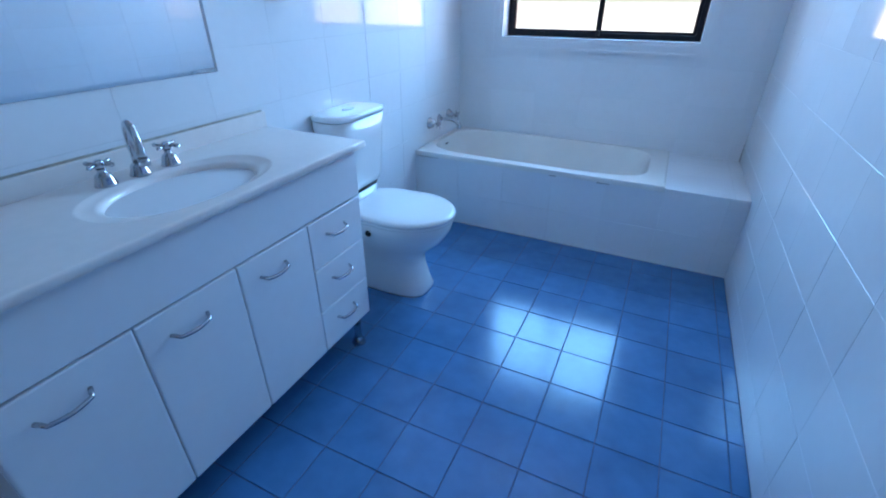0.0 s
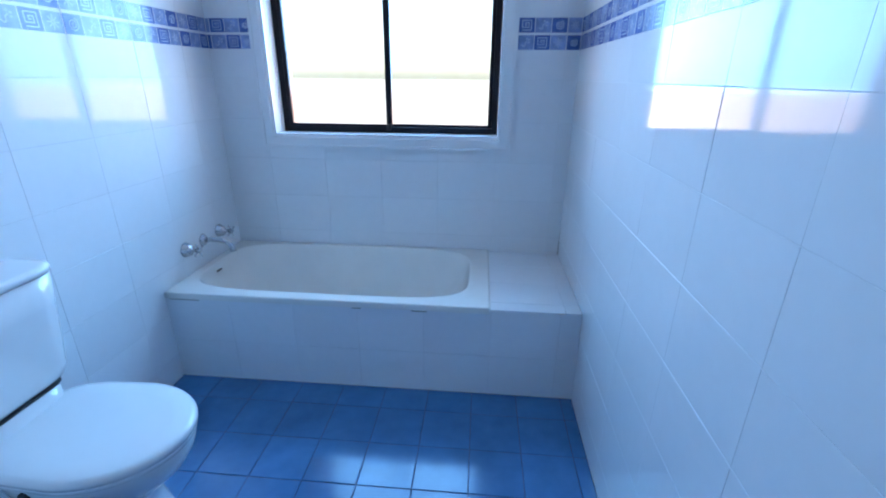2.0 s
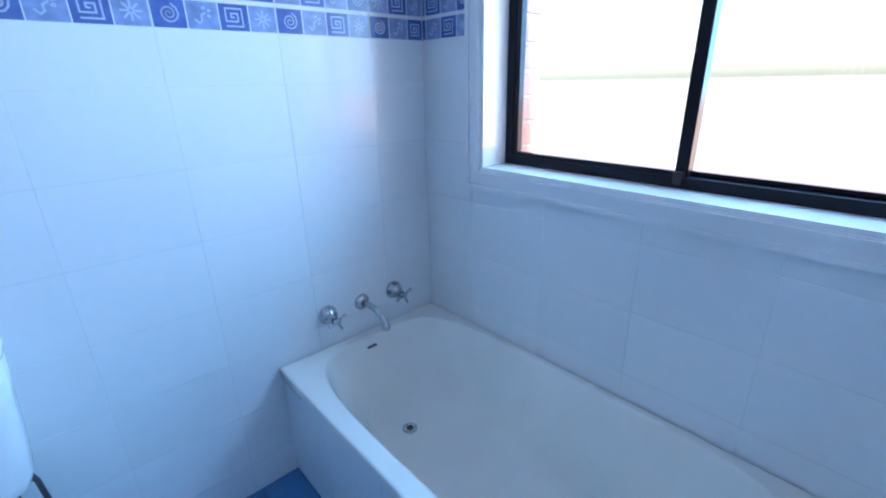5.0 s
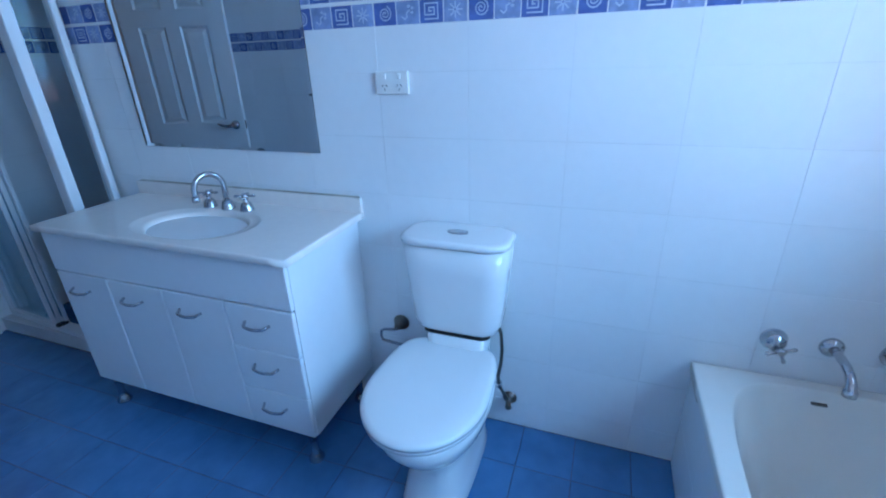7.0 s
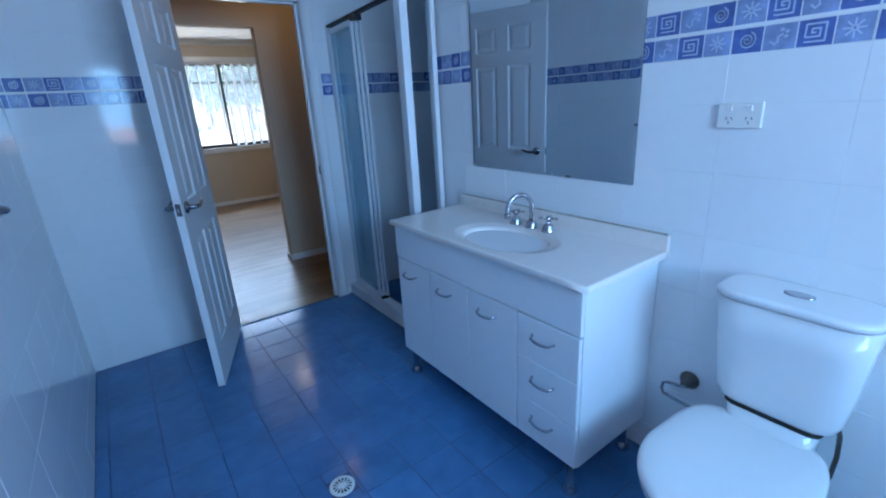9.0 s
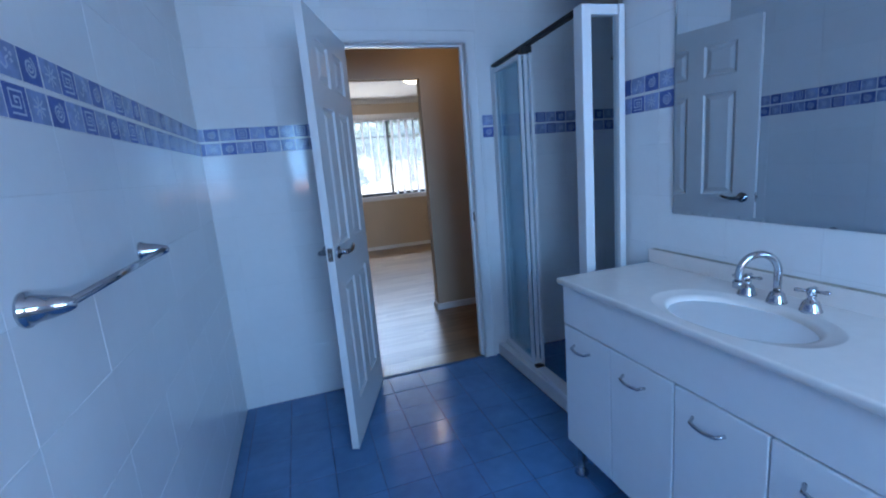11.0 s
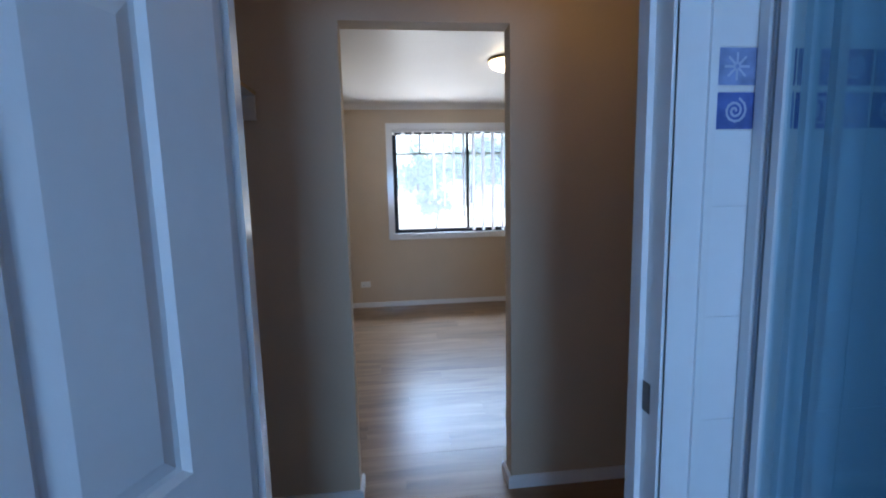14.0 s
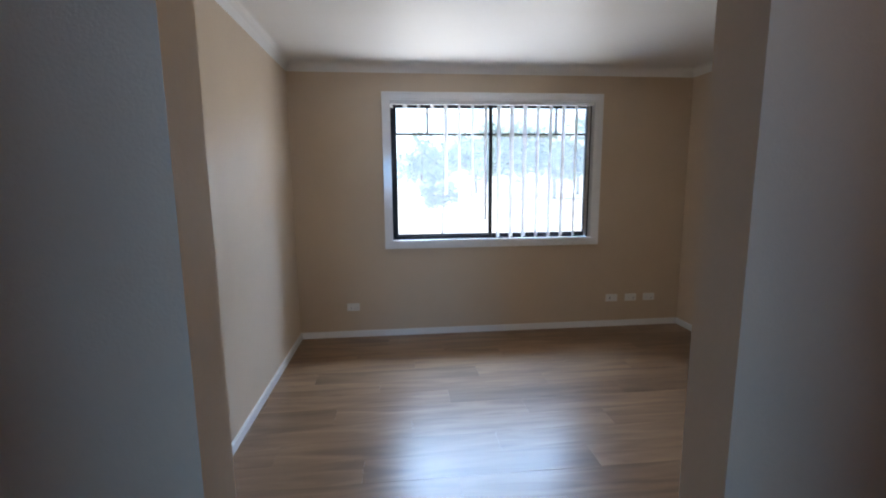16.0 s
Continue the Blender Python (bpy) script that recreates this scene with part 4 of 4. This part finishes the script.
def shower_screen():
    t = thing("shower_screen", pose(0.165, 0.5, 0.075, 0, 0, -4.2), "white framed sliding glass shower screen, its doors slid open", "shower screen")
    inv = pose(-0.17, -0.5, -0.075)
    top = 1.925

    def bar(name, b, m=M_SHOWER_FRAME, lab="", w=0.003):
        return part(name, bbox(*b, w, m=inv), m, t, lab)
    bar("sill_track", (0.135, 0.192, 0.004, 0.985, 0.080, 0.108))
    bar("head_track", (0.150, 0.186, 0.004, 0.985, 1.907, top), M_BLACK_FRAME, "dark aluminium head track")
    bar("corner_post", (0.145, 0.189, 0.994, 1.060, 0.080, top), lab="broad white corner post")
    bar("wall_channel", (0.140, 0.186, YD + 0.001, 0.010, 0.080, top), lab="white wall channel")
    bar("channel_seal", (0.146, 0.180, 0.0105, 0.016, 0.108, top - 0.03), M_SHOWER_TRACK, "dark seal beside the wall channel", 0.001)
    bar("return_sill", (0.018, 0.145, 1.020, 1.052, 0.080, 0.108))
    bar("return_head", (0.018, 0.145, 1.020, 1.052, 1.885, top))
    bar("return_channel", (-0.010, 0.018, 1.012, 1.058, 0.080, top), lab="white wall channel")

    def panel(name, x, y0, y1, glass, s):
        bm = bmesh.new()
        for b in ((x - 0.008, x + 0.008, y0, y0 + s, 0.110, 1.884), (x - 0.008, x + 0.008, y1 - s, y1, 0.110, 1.884),
                  (x - 0.008, x + 0.008, y0 + s, y1 - s, 0.110, 0.132), (x - 0.008, x + 0.008, y0 + s, y1 - s, 1.864, 1.884)):
            box(bm, *b, m=inv)
        p = part(name, bm, M_SHOWER_FRAME, t, "white framed glass panel")
        bm = bmesh.new()
        box(bm, x - 0.0025, x + 0.0025, y0 + s * 0.6, y1 - s * 0.6, 0.120, 1.876, m=inv)
        g = part("pane", bm, glass, p, "lightly tinted shower glass")
        g.visible_shadow = False
        return p
    panel("fixed_panel", 0.178, 0.030, 0.426, M_SHOWER_GLASS_PALE, 0.016)
    panel("sliding_panel", 0.160, 0.060, 0.454, M_SHOWER_GLASS_PALE, 0.014)
    panel("sliding_panel", 0.143, 0.090, 0.483, M_SHOWER_GLASS, 0.014)
    bm = bmesh.new()
    box(bm, 0.010, 0.146, 1.033, 1.038, 0.109, 1.884, m=inv)
    g = part("return_pane", bm, M_RETURN_GLASS, t, "lightly tinted shower glass")
    g.visible_shadow = False
    bm = bbox(0.140, 0.198, 0.445, 0.495, 1.878, 1.912, 0.003, m=inv)
    part("roller", bm, M_BLACK, t, "black roller guide")
    bm = bbox(0.140, 0.192, 0.460, 0.490, 0.104, 0.122, 0.003, m=inv)
    part("bottom_guide", bm, M_BLACK, t, "black bottom guide")
    return t


shower_screen()
structure("shower_hob", [(0.100, 0.196, YD, 1.062, 0.0, 0.078), (0.0, 0.100, 1.012, 1.062, 0.0, 0.078)], mat("hob_white", (0.74, 0.75, 0.76), 0.3, grain=0.05, stain=0.12, stain_scale=6), "white rendered hob under the shower screen", "shower hob")

t = thing("shower_rose", pose(SX, 0.20, 1.99), "chrome shower arm with a small round head", "shower head")
bm = bmesh.new()
lathe(bm, [(0.026, 0.0005), (0.026, 0.004), (0.012, 0.010)], sideways, 18)
tube(bm, [(0.006, 0, 0), (0.08, 0, 0.015), (0.15, 0, 0.005), (0.19, 0, -0.03)], 0.010, 10)
part("arm", bm, M_CHROME, t)
bm = bmesh.new()
lathe(bm, [(0.012, 0.02), (0.016, 0.0), (0.040, -0.022), (0.040, -0.032), (0.030, -0.034)], Matrix.Translation((0.20, 0, -0.045)) @ Euler((0, radians(20), 0)).to_matrix().to_4x4(), 20)
part("head", bm, M_DARK_METAL, t)
t = thing("shower_mixer", pose(SX, 0.085, 1.10), "dark metal single lever mixer on the shower wall", "tap")
bm = bmesh.new()
lathe(bm, [(0.034, 0.0005), (0.034, 0.006), (0.022, 0.014), (0.020, 0.050), (0.012, 0.054)], sideways, 20)
part("body", bm, M_DARK_METAL, t)
bm = bbox(0.046, 0.060, -0.010, 0.010, -0.050, 0.030, 0.004)
part("lever", bm, M_DARK_METAL, t)

# ---- robe shelves ----
for name, x0, x1, s in (("robe_shelf", 1.312, RX1 - 0.001, 1), ("robe_shelf", RX0 + 0.001, -0.372, -1)):
    t = thing(name, pose((x0 + x1) / 2, (YO + YR) / 2, 1.785), "white melamine wardrobe shelf on timber battens", "shelf", group="robe shelves")
    inv = pose(-(x0 + x1) / 2, -(YO + YR) / 2, -1.785)
    xf = (x0 - 0.003, x0) if s > 0 else (x1, x1 + 0.003)
    part("front_edge", bbox(xf[0], xf[1], YO + 0.002, YR - 0.002, 1.786, 1.802, 0.0008, m=inv), M_RAW_EDGE, t, "raw timber front edge")
    part("board", bbox(x0, x1, YO + 0.001, YR - 0.001, 1.785, 1.803, 0.001, m=inv), M_SHELF, t)
    part("batten", bbox(x0 + 0.002, x1, YO + 0.001, YO + 0.019, 1.690, 1.7845, 0.001, m=inv), M_SHELF, t)
    part("batten", bbox(x0 + 0.002, x1, YR - 0.019, YR - 0.001, 1.690, 1.7845, 0.001, m=inv), M_SHELF, t)
    xe = (x1 - 0.018, x1) if s > 0 else (x0, x0 + 0.018)
    part("batten", bbox(xe[0], xe[1], YO + 0.020, YR - 0.020, 1.690, 1.7845, 0.001, m=inv), M_SHELF, t)

# ---- bedroom ceiling light ----
t = thing("ceiling_light", pose(-0.17, -2.96, HD), "round white glass ceiling light, lit warm, with a brass rim", "ceiling light")
bm = bmesh.new()
lathe(bm, [(0.150, -0.001), (0.155, -0.012), (0.148, -0.022)], n=32)
part("base", bm, mat("brass_rim", (0.60, 0.45, 0.22), 0.3, metal=0.8), t, "brass coloured rim")
bm = bmesh.new()
lathe(bm, [(0.140, -0.020), (0.138, -0.035), (0.120, -0.060), (0.080, -0.080), (0.030, -0.088), (0.002, -0.089)], n=32)
part("shade", bm, M_LAMP, t, "glowing opal glass shade")

t = thing("robe_light", pose(0.15, -0.62, HR), "small bare warm bulb holder on the robe ceiling", "ceiling light")
bm = bmesh.new()
lathe(bm, [(0.050, -0.0005), (0.050, -0.012), (0.028, -0.022), (0.022, -0.060)], n=20)
part("holder", bm, M_OUTLET, t)
bm = bmesh.new()
lathe(bm, [(0.010, -0.060), (0.014, -0.066), (0.010, -0.074)], n=14)
part("bulb_cap", bm, M_CHROME, t)

# ---- outside ----
bm = bmesh.new()
box(bm, -300, 300, -400, 300, -0.60, -0.45)
part("ground", bm, M_GROUND, label="pale dry ground round the house", category="ground", kind="structure")


def brick_reveal(name, x, s, n, y0, z0, label):
    """Courses of brick beside the window, outside."""
    w = structure(name, [(min(x, x + s * 0.105), max(x, x + s * 0.105), y0 + 0.004, y0 + 0.110, z0, z0 + n * 0.086)], M_MORTAR, label)
    me = None
    for i in range(n):
        if me is None:
            bm = bmesh.new()
            box(bm, 0, 0.110, 0, 0.110, 0, 0.076)
            bevelled(bm, 0.004)
            b = part("brick", bm, M_BRICK, w, place=pose(min(x - s * 0.006, x + s * 0.104), y0, z0 + 0.005))
            me = b.data
        else:
            b = new("brick", me)
            b.parent = w
            b.matrix_basis = pose(min(x - s * 0.006, x + s * 0.104), y0, z0 + 0.005 + i * 0.086)
    return w


brick_reveal("outer_brickwork_west", WX0 + 0.01, -1, 15, 4.385, 0.95, "red brick outer leaf beside the bathroom window")
brick_reveal("outer_brickwork_east", WX1 - 0.01, 1, 15, 4.385, 0.95, "red brick outer leaf beside the bathroom window")

t = thing("eave", pose(-0.15, YW - 0.5, 2.45), "painted eave with a dark gutter over the bedroom window", "eave", kind="structure")
bm = bmesh.new()
box(bm, -2.2, 2.2, -0.30, 0.32, 0.0, 0.02)
part("soffit", bm, M_EAVE, t)
bm = bbox(-2.2, 2.2, -0.42, -0.30, -0.04, 0.08, 0.01)
part("gutter", bm, M_EAVE, t)
bm = bbox(-3.2, 3.2, -1.00, -0.94, -0.215, -0.165, 0.004, m=pose(0, 0, 0, 0, -0.8, 0))
part("beam", bm, M_BEAM, t, "thin brown timber beam")


def tree(name, x, y, h, spread, seed, label, leaves=900, size=0.22, trunk=0.16):
    rnd = random.Random(seed)
    t = thing(name, pose(x, y, -0.45), label, "tree" if h > 2.5 else "shrub")
    bm = bmesh.new()
    tube(bm, [(0, 0, 0), (0.05, 0.02, h * 0.25), (-0.03, 0.05, h * 0.5), (0.04, 0, h * 0.8)], trunk, 8, radii=[trunk, trunk * 0.8, trunk * 0.55, trunk * 0.2])
    for k in range(7):
        a = rnd.uniform(0, 6.28)
        z = h * rnd.uniform(0.3, 0.65)
        e = Vector((math.cos(a) * spread * 0.7, math.sin(a) * spread * 0.7, z + h * rnd.uniform(0.12, 0.3)))
        tube(bm, [(0, 0, z), e * 0.5 + Vector((0, 0, z * 0.5)), e], trunk * 0.3, 6, radii=[trunk * 0.4, trunk * 0.25, trunk * 0.08])
    part("trunk", bm, M_BARK, t)
    verts, faces = [], []
    blobs = [(rnd.gauss(0, spread * 0.42), rnd.gauss(0, spread * 0.42), h * rnd.uniform(0.45, 0.95), spread * rnd.uniform(0.25, 0.45)) for _ in range(12)]
    for _ in range(leaves):
        bx, by, bz, br = rnd.choice(blobs)
        d = Vector((rnd.gauss(0, 1), rnd.gauss(0, 1), rnd.gauss(0, 0.7)))
        d.normalize()
        c = Vector((bx, by, bz)) + d * br * rnd.uniform(0.6, 1.1)
        u = Vector((rnd.gauss(0, 1), rnd.gauss(0, 1), rnd.gauss(0, 1))).normalized()
        v = u.cross(d).normalized()
        s = size * rnd.uniform(0.5, 1.0)
        k = len(verts)
        verts += [c - u * s, c + v * s * 0.35, c + u * s, c - v * s * 0.35]
        faces.append((k, k + 1, k + 2, k + 3))
    me = bpy.data.meshes.new("crown")
    me.from_pydata(verts, [], faces)
    me.materials.append(M_LEAF)
    cr = new("crown", me)
    cr.parent = t
    return t


tree("garden_shrub", -0.75, -15.0, 2.3, 0.62, 3, "rounded green garden shrub on pale ground", 900, 0.16, 0.06)
for i, (x, y, h, s) in enumerate(((-11, -46, 7.4, 4.6), (-16, -47, 8.0, 5.0), (-21, -45, 7.2, 4.6), (-9, -58, 7, 5.0), (-3, -66, 8, 6), (6, -72, 8, 5.5), (13, -66, 8, 6), (-17, -62, 8, 6.5), (21, -70, 9, 6), (-24, -60, 8, 6), (-12, -72, 9, 6))):
    tree("garden_tree", x, y, h, s, 10 + i, "broad leafy tree far behind the garden", 1500, 0.6, 0.25)

# ---- tiles ----


def slab_mesh(name, w, h, t, ch, material):
    """Tile in its own plane: x across, y up, z out; front edge chamfered."""
    a = [(0, 0, -t), (w, 0, -t), (w, h, -t), (0, h, -t), (0, 0, -ch), (w, 0, -ch), (w, h, -ch), (0, h, -ch), (ch, ch, 0), (w - ch, ch, 0), (w - ch, h - ch, 0), (ch, h - ch, 0)]
    f = [(0, 1, 5, 4), (1, 2, 6, 5), (2, 3, 7, 6), (3, 0, 4, 7), (4, 5, 9, 8), (5, 6, 10, 9), (6, 7, 11, 10), (7, 4, 8, 11), (8, 9, 10, 11)]
    me = bpy.data.meshes.new(name)
    me.from_pydata(a, [], f)
    me.materials.append(material)
    return me


cache = {}
rt = random.Random(5)


def lay(name, parent, origin, ux, uy, cells, material, t=0.006, ch=0.0006, joint=0.0012, tilt=0.0004, side=1.0):
    """Tiles for rectangles (u0, u1, v0, v1) in the plane origin + u ux + v uy."""
    ux, uy = Vector(ux), Vector(uy)
    uz = ux.cross(uy)
    rot = Matrix((ux, uy, uz)).transposed().to_4x4()
    for u0, u1, v0, v1 in cells:
        ju = joint * side
        w, h = u1 - u0 - ju, v1 - v0 - joint
        if w < 0.008 or h < 0.008:
            continue
        key = (name, round(w, 4), round(h, 4), material.name)
        if key not in cache:
            cache[key] = slab_mesh(name, w, h, t, ch, material)
        ob = new(name, cache[key])
        ob.parent = parent
        p = Vector(origin) + ux * (u0 + ju / 2) + uy * (v0 + joint / 2) + uz * rt.uniform(-0.0003, 0.0003)
        wob = Euler((rt.uniform(-1, 1) * tilt / h, rt.uniform(-1, 1) * tilt / w, 0)).to_matrix().to_4x4()
        ob.matrix_basis = Matrix.Translation(p) @ rot @ wob


def grid(u0, u1, v0, v1, us, vs, holes=()):
    """Cells of the joint lines us, vs, clipped to the wall and cut round the holes."""
    def lines(a, b, ls):
        return [a] + [q for q in sorted(ls) if a + 0.004 < q < b - 0.004] + [b]
    uu, vv = lines(u0, u1, us), lines(v0, v1, vs)
    out = []
    for a, b in zip(uu, uu[1:]):
        for c, d in zip(vv, vv[1:]):
            todo = [(a, b, c, d)]
            for h0, h1, k0, k1 in holes:
                nxt = []
                for (p, q, r, s) in todo:
                    if q <= h0 or p >= h1 or s <= k0 or r >= k1:
                        nxt.append((p, q, r, s))
                        continue
                    if p < h0:
                        nxt.append((p, h0, r, s))
                    if q > h1:
                        nxt.append((h1, q, r, s))
                    mp, mq = max(p, h0), min(q, h1)
                    if r < k0:
                        nxt.append((mp, mq, r, k0))
                    if s > k1:
                        nxt.append((mp, mq, k1, s))
                todo = nxt
            out += todo
    return out


PU, PV = 0.307, 0.205
B0, B1, B2, B3 = 1.487, 1.553, 1.562, 1.628     # the two rows of the patterned band
VS = sorted([1.352 - PV * k for k in range(7)] + [B0, B3] + [B3 + PV * k for k in range(1, 5)])


def us_from(base):
    return [base + PU * k for k in range(-20, 20)]


def motif(bm, kind, cx, cz, s, z):
    """Line drawing on a square of a band tile."""
    def line(pts, w=0.0042):
        for p, q in zip(pts, pts[1:]):
            p, q = Vector((*p, 0)), Vector((*q, 0))
            d = (q - p).normalized()
            nrm = Vector((-d.y, d.x, 0)) * w / 2
            e = d * w * 0.35
            v = [bm.verts.new((cx + a.x, cz + a.y, z)) for a in (p - e - nrm, q + e - nrm, q + e + nrm, p - e + nrm)]
            bm.faces.new(v).material_index = 2
    if kind == 0:
        line([(math.cos(a * 0.55) * s * (0.08 + 0.031 * a), math.sin(a * 0.55) * s * (0.08 + 0.031 * a)) for a in range(26)])
    elif kind == 1:
        k = s * 0.80
        line([(-k, -k), (k, -k), (k, k), (-k, k), (-k, -k * 0.45), (k * 0.45, -k * 0.45), (k * 0.45, k * 0.45), (-k * 0.35, k * 0.45), (-k * 0.35, 0), (0.0, 0)])
    elif kind == 2:
        for a in range(8):
            c, s_ = math.cos(a * math.pi / 4), math.sin(a * math.pi / 4)
            line([(c * s * 0.2, s_ * s * 0.2), (c * s * 0.85, s_ * s * 0.85)])
    else:
        line([(-0.75 * s, -0.4 * s), (-0.4 * s, -0.7 * s), (-0.1 * s, -0.45 * s), (-0.15 * s, 0.0), (0.25 * s, 0.25 * s)])
        for a, b in ((0.15, 0.65), (0.6, 0.45), (0.55, 0.0)):
            line([(a * s, b * s - 0.12 * s), (a * s + 0.16 * s, b * s), (a * s, b * s + 0.12 * s), (a * s - 0.16 * s, b * s), (a * s, b * s - 0.12 * s)], 0.003)


def band_mesh(w, h, order, start=0.0):
    """Border tile with a row of blue squares, each with a drawn motif; start: how much of its left end was cut off."""
    bm = bmesh.new()
    ch = 0.0012
    box(bm, 0, w, 0, h, -0.006, 0.0, mi=3)
    q = PU / 4
    for k in range(4):
        x0, x1 = k * q - start + 0.0015, (k + 1) * q - start - 0.0015
        c0, c1 = max(x0, 0.001), min(x1, w - 0.001)
        if c1 - c0 < 0.006:
            continue
        pale = order[k] in (2, 3)
        v = [bm.verts.new(p) for p in ((c0, 0.001, 0.0004), (c1, 0.001, 0.0004), (c1, h - 0.001, 0.0004), (c0, h - 0.001, 0.0004))]
        bm.faces.new(v).material_index = 1 if pale else 0
        if c1 - c0 > 0.045:
            motif(bm, order[k], (c0 + c1) / 2, h / 2, 0.026 if x0 > 0 and x1 < w else (c1 - c0) * 0.34, 0.0008)
    me = bpy.data.meshes.new("border_tile")
    bm.to_mesh(me)
    bm.free()
    for m in (M_BAND_BLUE, M_BAND_PALE, M_BAND_LINE, M_WALL_TILE):
        me.materials.append(m)
    return me


band_cache = {}


def lay_band(parent, origin, ux, u0, u1, base, holes=(), flip=False):
    ux, uy = Vector(ux), Vector((0, 0, 1))
    uz = ux.cross(uy)
    rot = Matrix((ux, uy, uz)).transposed().to_4x4()
    for row, (v0, v1) in enumerate(((B0, B1), (B2, B3))):
        for a, b, c, d in grid(u0, u1, v0, v1, us_from(base), [], holes):
            w, h = b - a - 0.0025, d - c - 0.001
            if w < 0.01:
                continue
            cellstart = base + PU * math.floor((a - base + 1e-4) / PU)
            start = max(0.0, a - cellstart)
            order = (0, 3, 1, 2) if row == 0 else (2, 1, 3, 0)
            if flip:
                order = order[::-1]
            key = (round(w, 3), round(start, 3), order)
            if key not in band_cache:
                band_cache[key] = band_mesh(w, h, order, start)
            ob = new("border_tile", band_cache[key])
            ob.parent = parent
            ob.matrix_basis = Matrix.Translation(Vector(origin) + ux * (a + 0.00125) + uy * (c + 0.0005)) @ rot
        lay("border_strip", parent, origin, ux, uy, grid(u0, u1, B1, B2, us_from(base), [], holes), M_WALL_TILE, joint=0.001, tilt=0)


def tile_wall(parent, origin, ux, u0, u1, base, holes=(), flip=False, z1=HB):
    uz = Vector((0, 0, 1))
    us = us_from(base)
    for v0, v1 in ((0.0, B0), (B3, z1)):
        lay("wall_tile", parent, origin, ux, uz, grid(u0, u1, v0, v1, us, VS, holes), M_WALL_TILE, ch=0.0006, side=0.55)
    lay_band(parent, origin, ux, u0, u1, base, holes, flip)


# facing +x: u runs along +y
tile_wall(wall_west, (0, 0, 0), (0, 1, 0), SY + 0.0, L, 3.069)
tile_wall(shower_wall_back, (SX, 0, 0), (0, 1, 0), YD, SY, 0.305)
# facing -x: u runs along -y
tile_wall(wall_east, (W, 0, 0), (0, -1, 0), -L, -YD, -2.463)
# facing -y: u runs along -x ... from the observer's left to right
AX = 0.054
tile_wall(wall_north, (0, L, 0), (1, 0, 0), 0.0, W, 1.785, [(WX0 - AX, WX1 + AX, WZ0 - AX, WZ1 + AX)])
tile_wall(shower_wall_side, (0, SY, 0), (1, 0, 0), SX, 0.0, -0.1)
# facing +y: u runs along -x
tile_wall(wall_door_side, (0, YD, 0), (-1, 0, 0), -W, -SX, -1.752, [(-(DX1 + 0.072), -(DX0 - 0.072), -0.1, DH + 0.072)])

# bath hob
hu = [0.590 + 0.2935 * k for k in range(-3, 6)]
lay("apron_tile", bath_hob, (0, 3.528, 0), (1, 0, 0), (0, 0, 1), grid(0, W, 0.0, 0.4315, hu, [0.205]), M_WALL_TILE, side=1.6)
lay("ledge_tile", bath_hob, (0, 0, 0.438), (1, 0, 0), (0, 1, 0), grid(1.466, W - 0.001, 3.528, L - 0.001, [1.785], [3.60 + 0.205 * k for k in range(4)]), M_WALL_TILE)
# floor
fx = [1.0 + 0.2 * k for k in range(-12, 6)]
fy = [0.19 + 0.2 * k for k in range(-3, 18)]
lay("floor_tile", bath_floor, (0, 0, 0.0), (1, 0, 0), (0, 1, 0), grid(0.0, W, -0.022, 3.530, fx, fy, [(-1, 0.196, -1, 1.062), (1.062 - 0.049, 1.062 + 0.049, 1.70 - 0.049, 1.70 + 0.049)]), M_FLOOR_TILE, ch=0.0015, joint=0.0034, tilt=0.0003)
lay("floor_tile", bath_floor, (0, 0, 0.0), (1, 0, 0), (0, 1, 0), grid(SX, 0.100, YD, 1.030, fx, fy), M_FLOOR_TILE, ch=0.0015, joint=0.0034, tilt=0.0003)

# timber boards
cells = []
y = -0.030
row = 0
while y > YW:
    y2 = max(y - 0.185, YW)
    xa, xb = (RX0, RX1) if y > YO else ((BX0, BX1) if y2 <= YB else (BX0, BX1))
    off = (row * 0.47) % 1.2
    joints = [BX0 - 1.2 + off + 1.2 * k for k in range(6)]
    cells += grid(xa, xb, y2, y, joints, [])
    y = y2
    row += 1
lay("floor_board", timber_floor, (0, 0, -0.0015), (1, 0, 0), (0, 1, 0), cells, M_TIMBER, t=0.008, ch=0.0002, joint=0.0004, tilt=0.0)
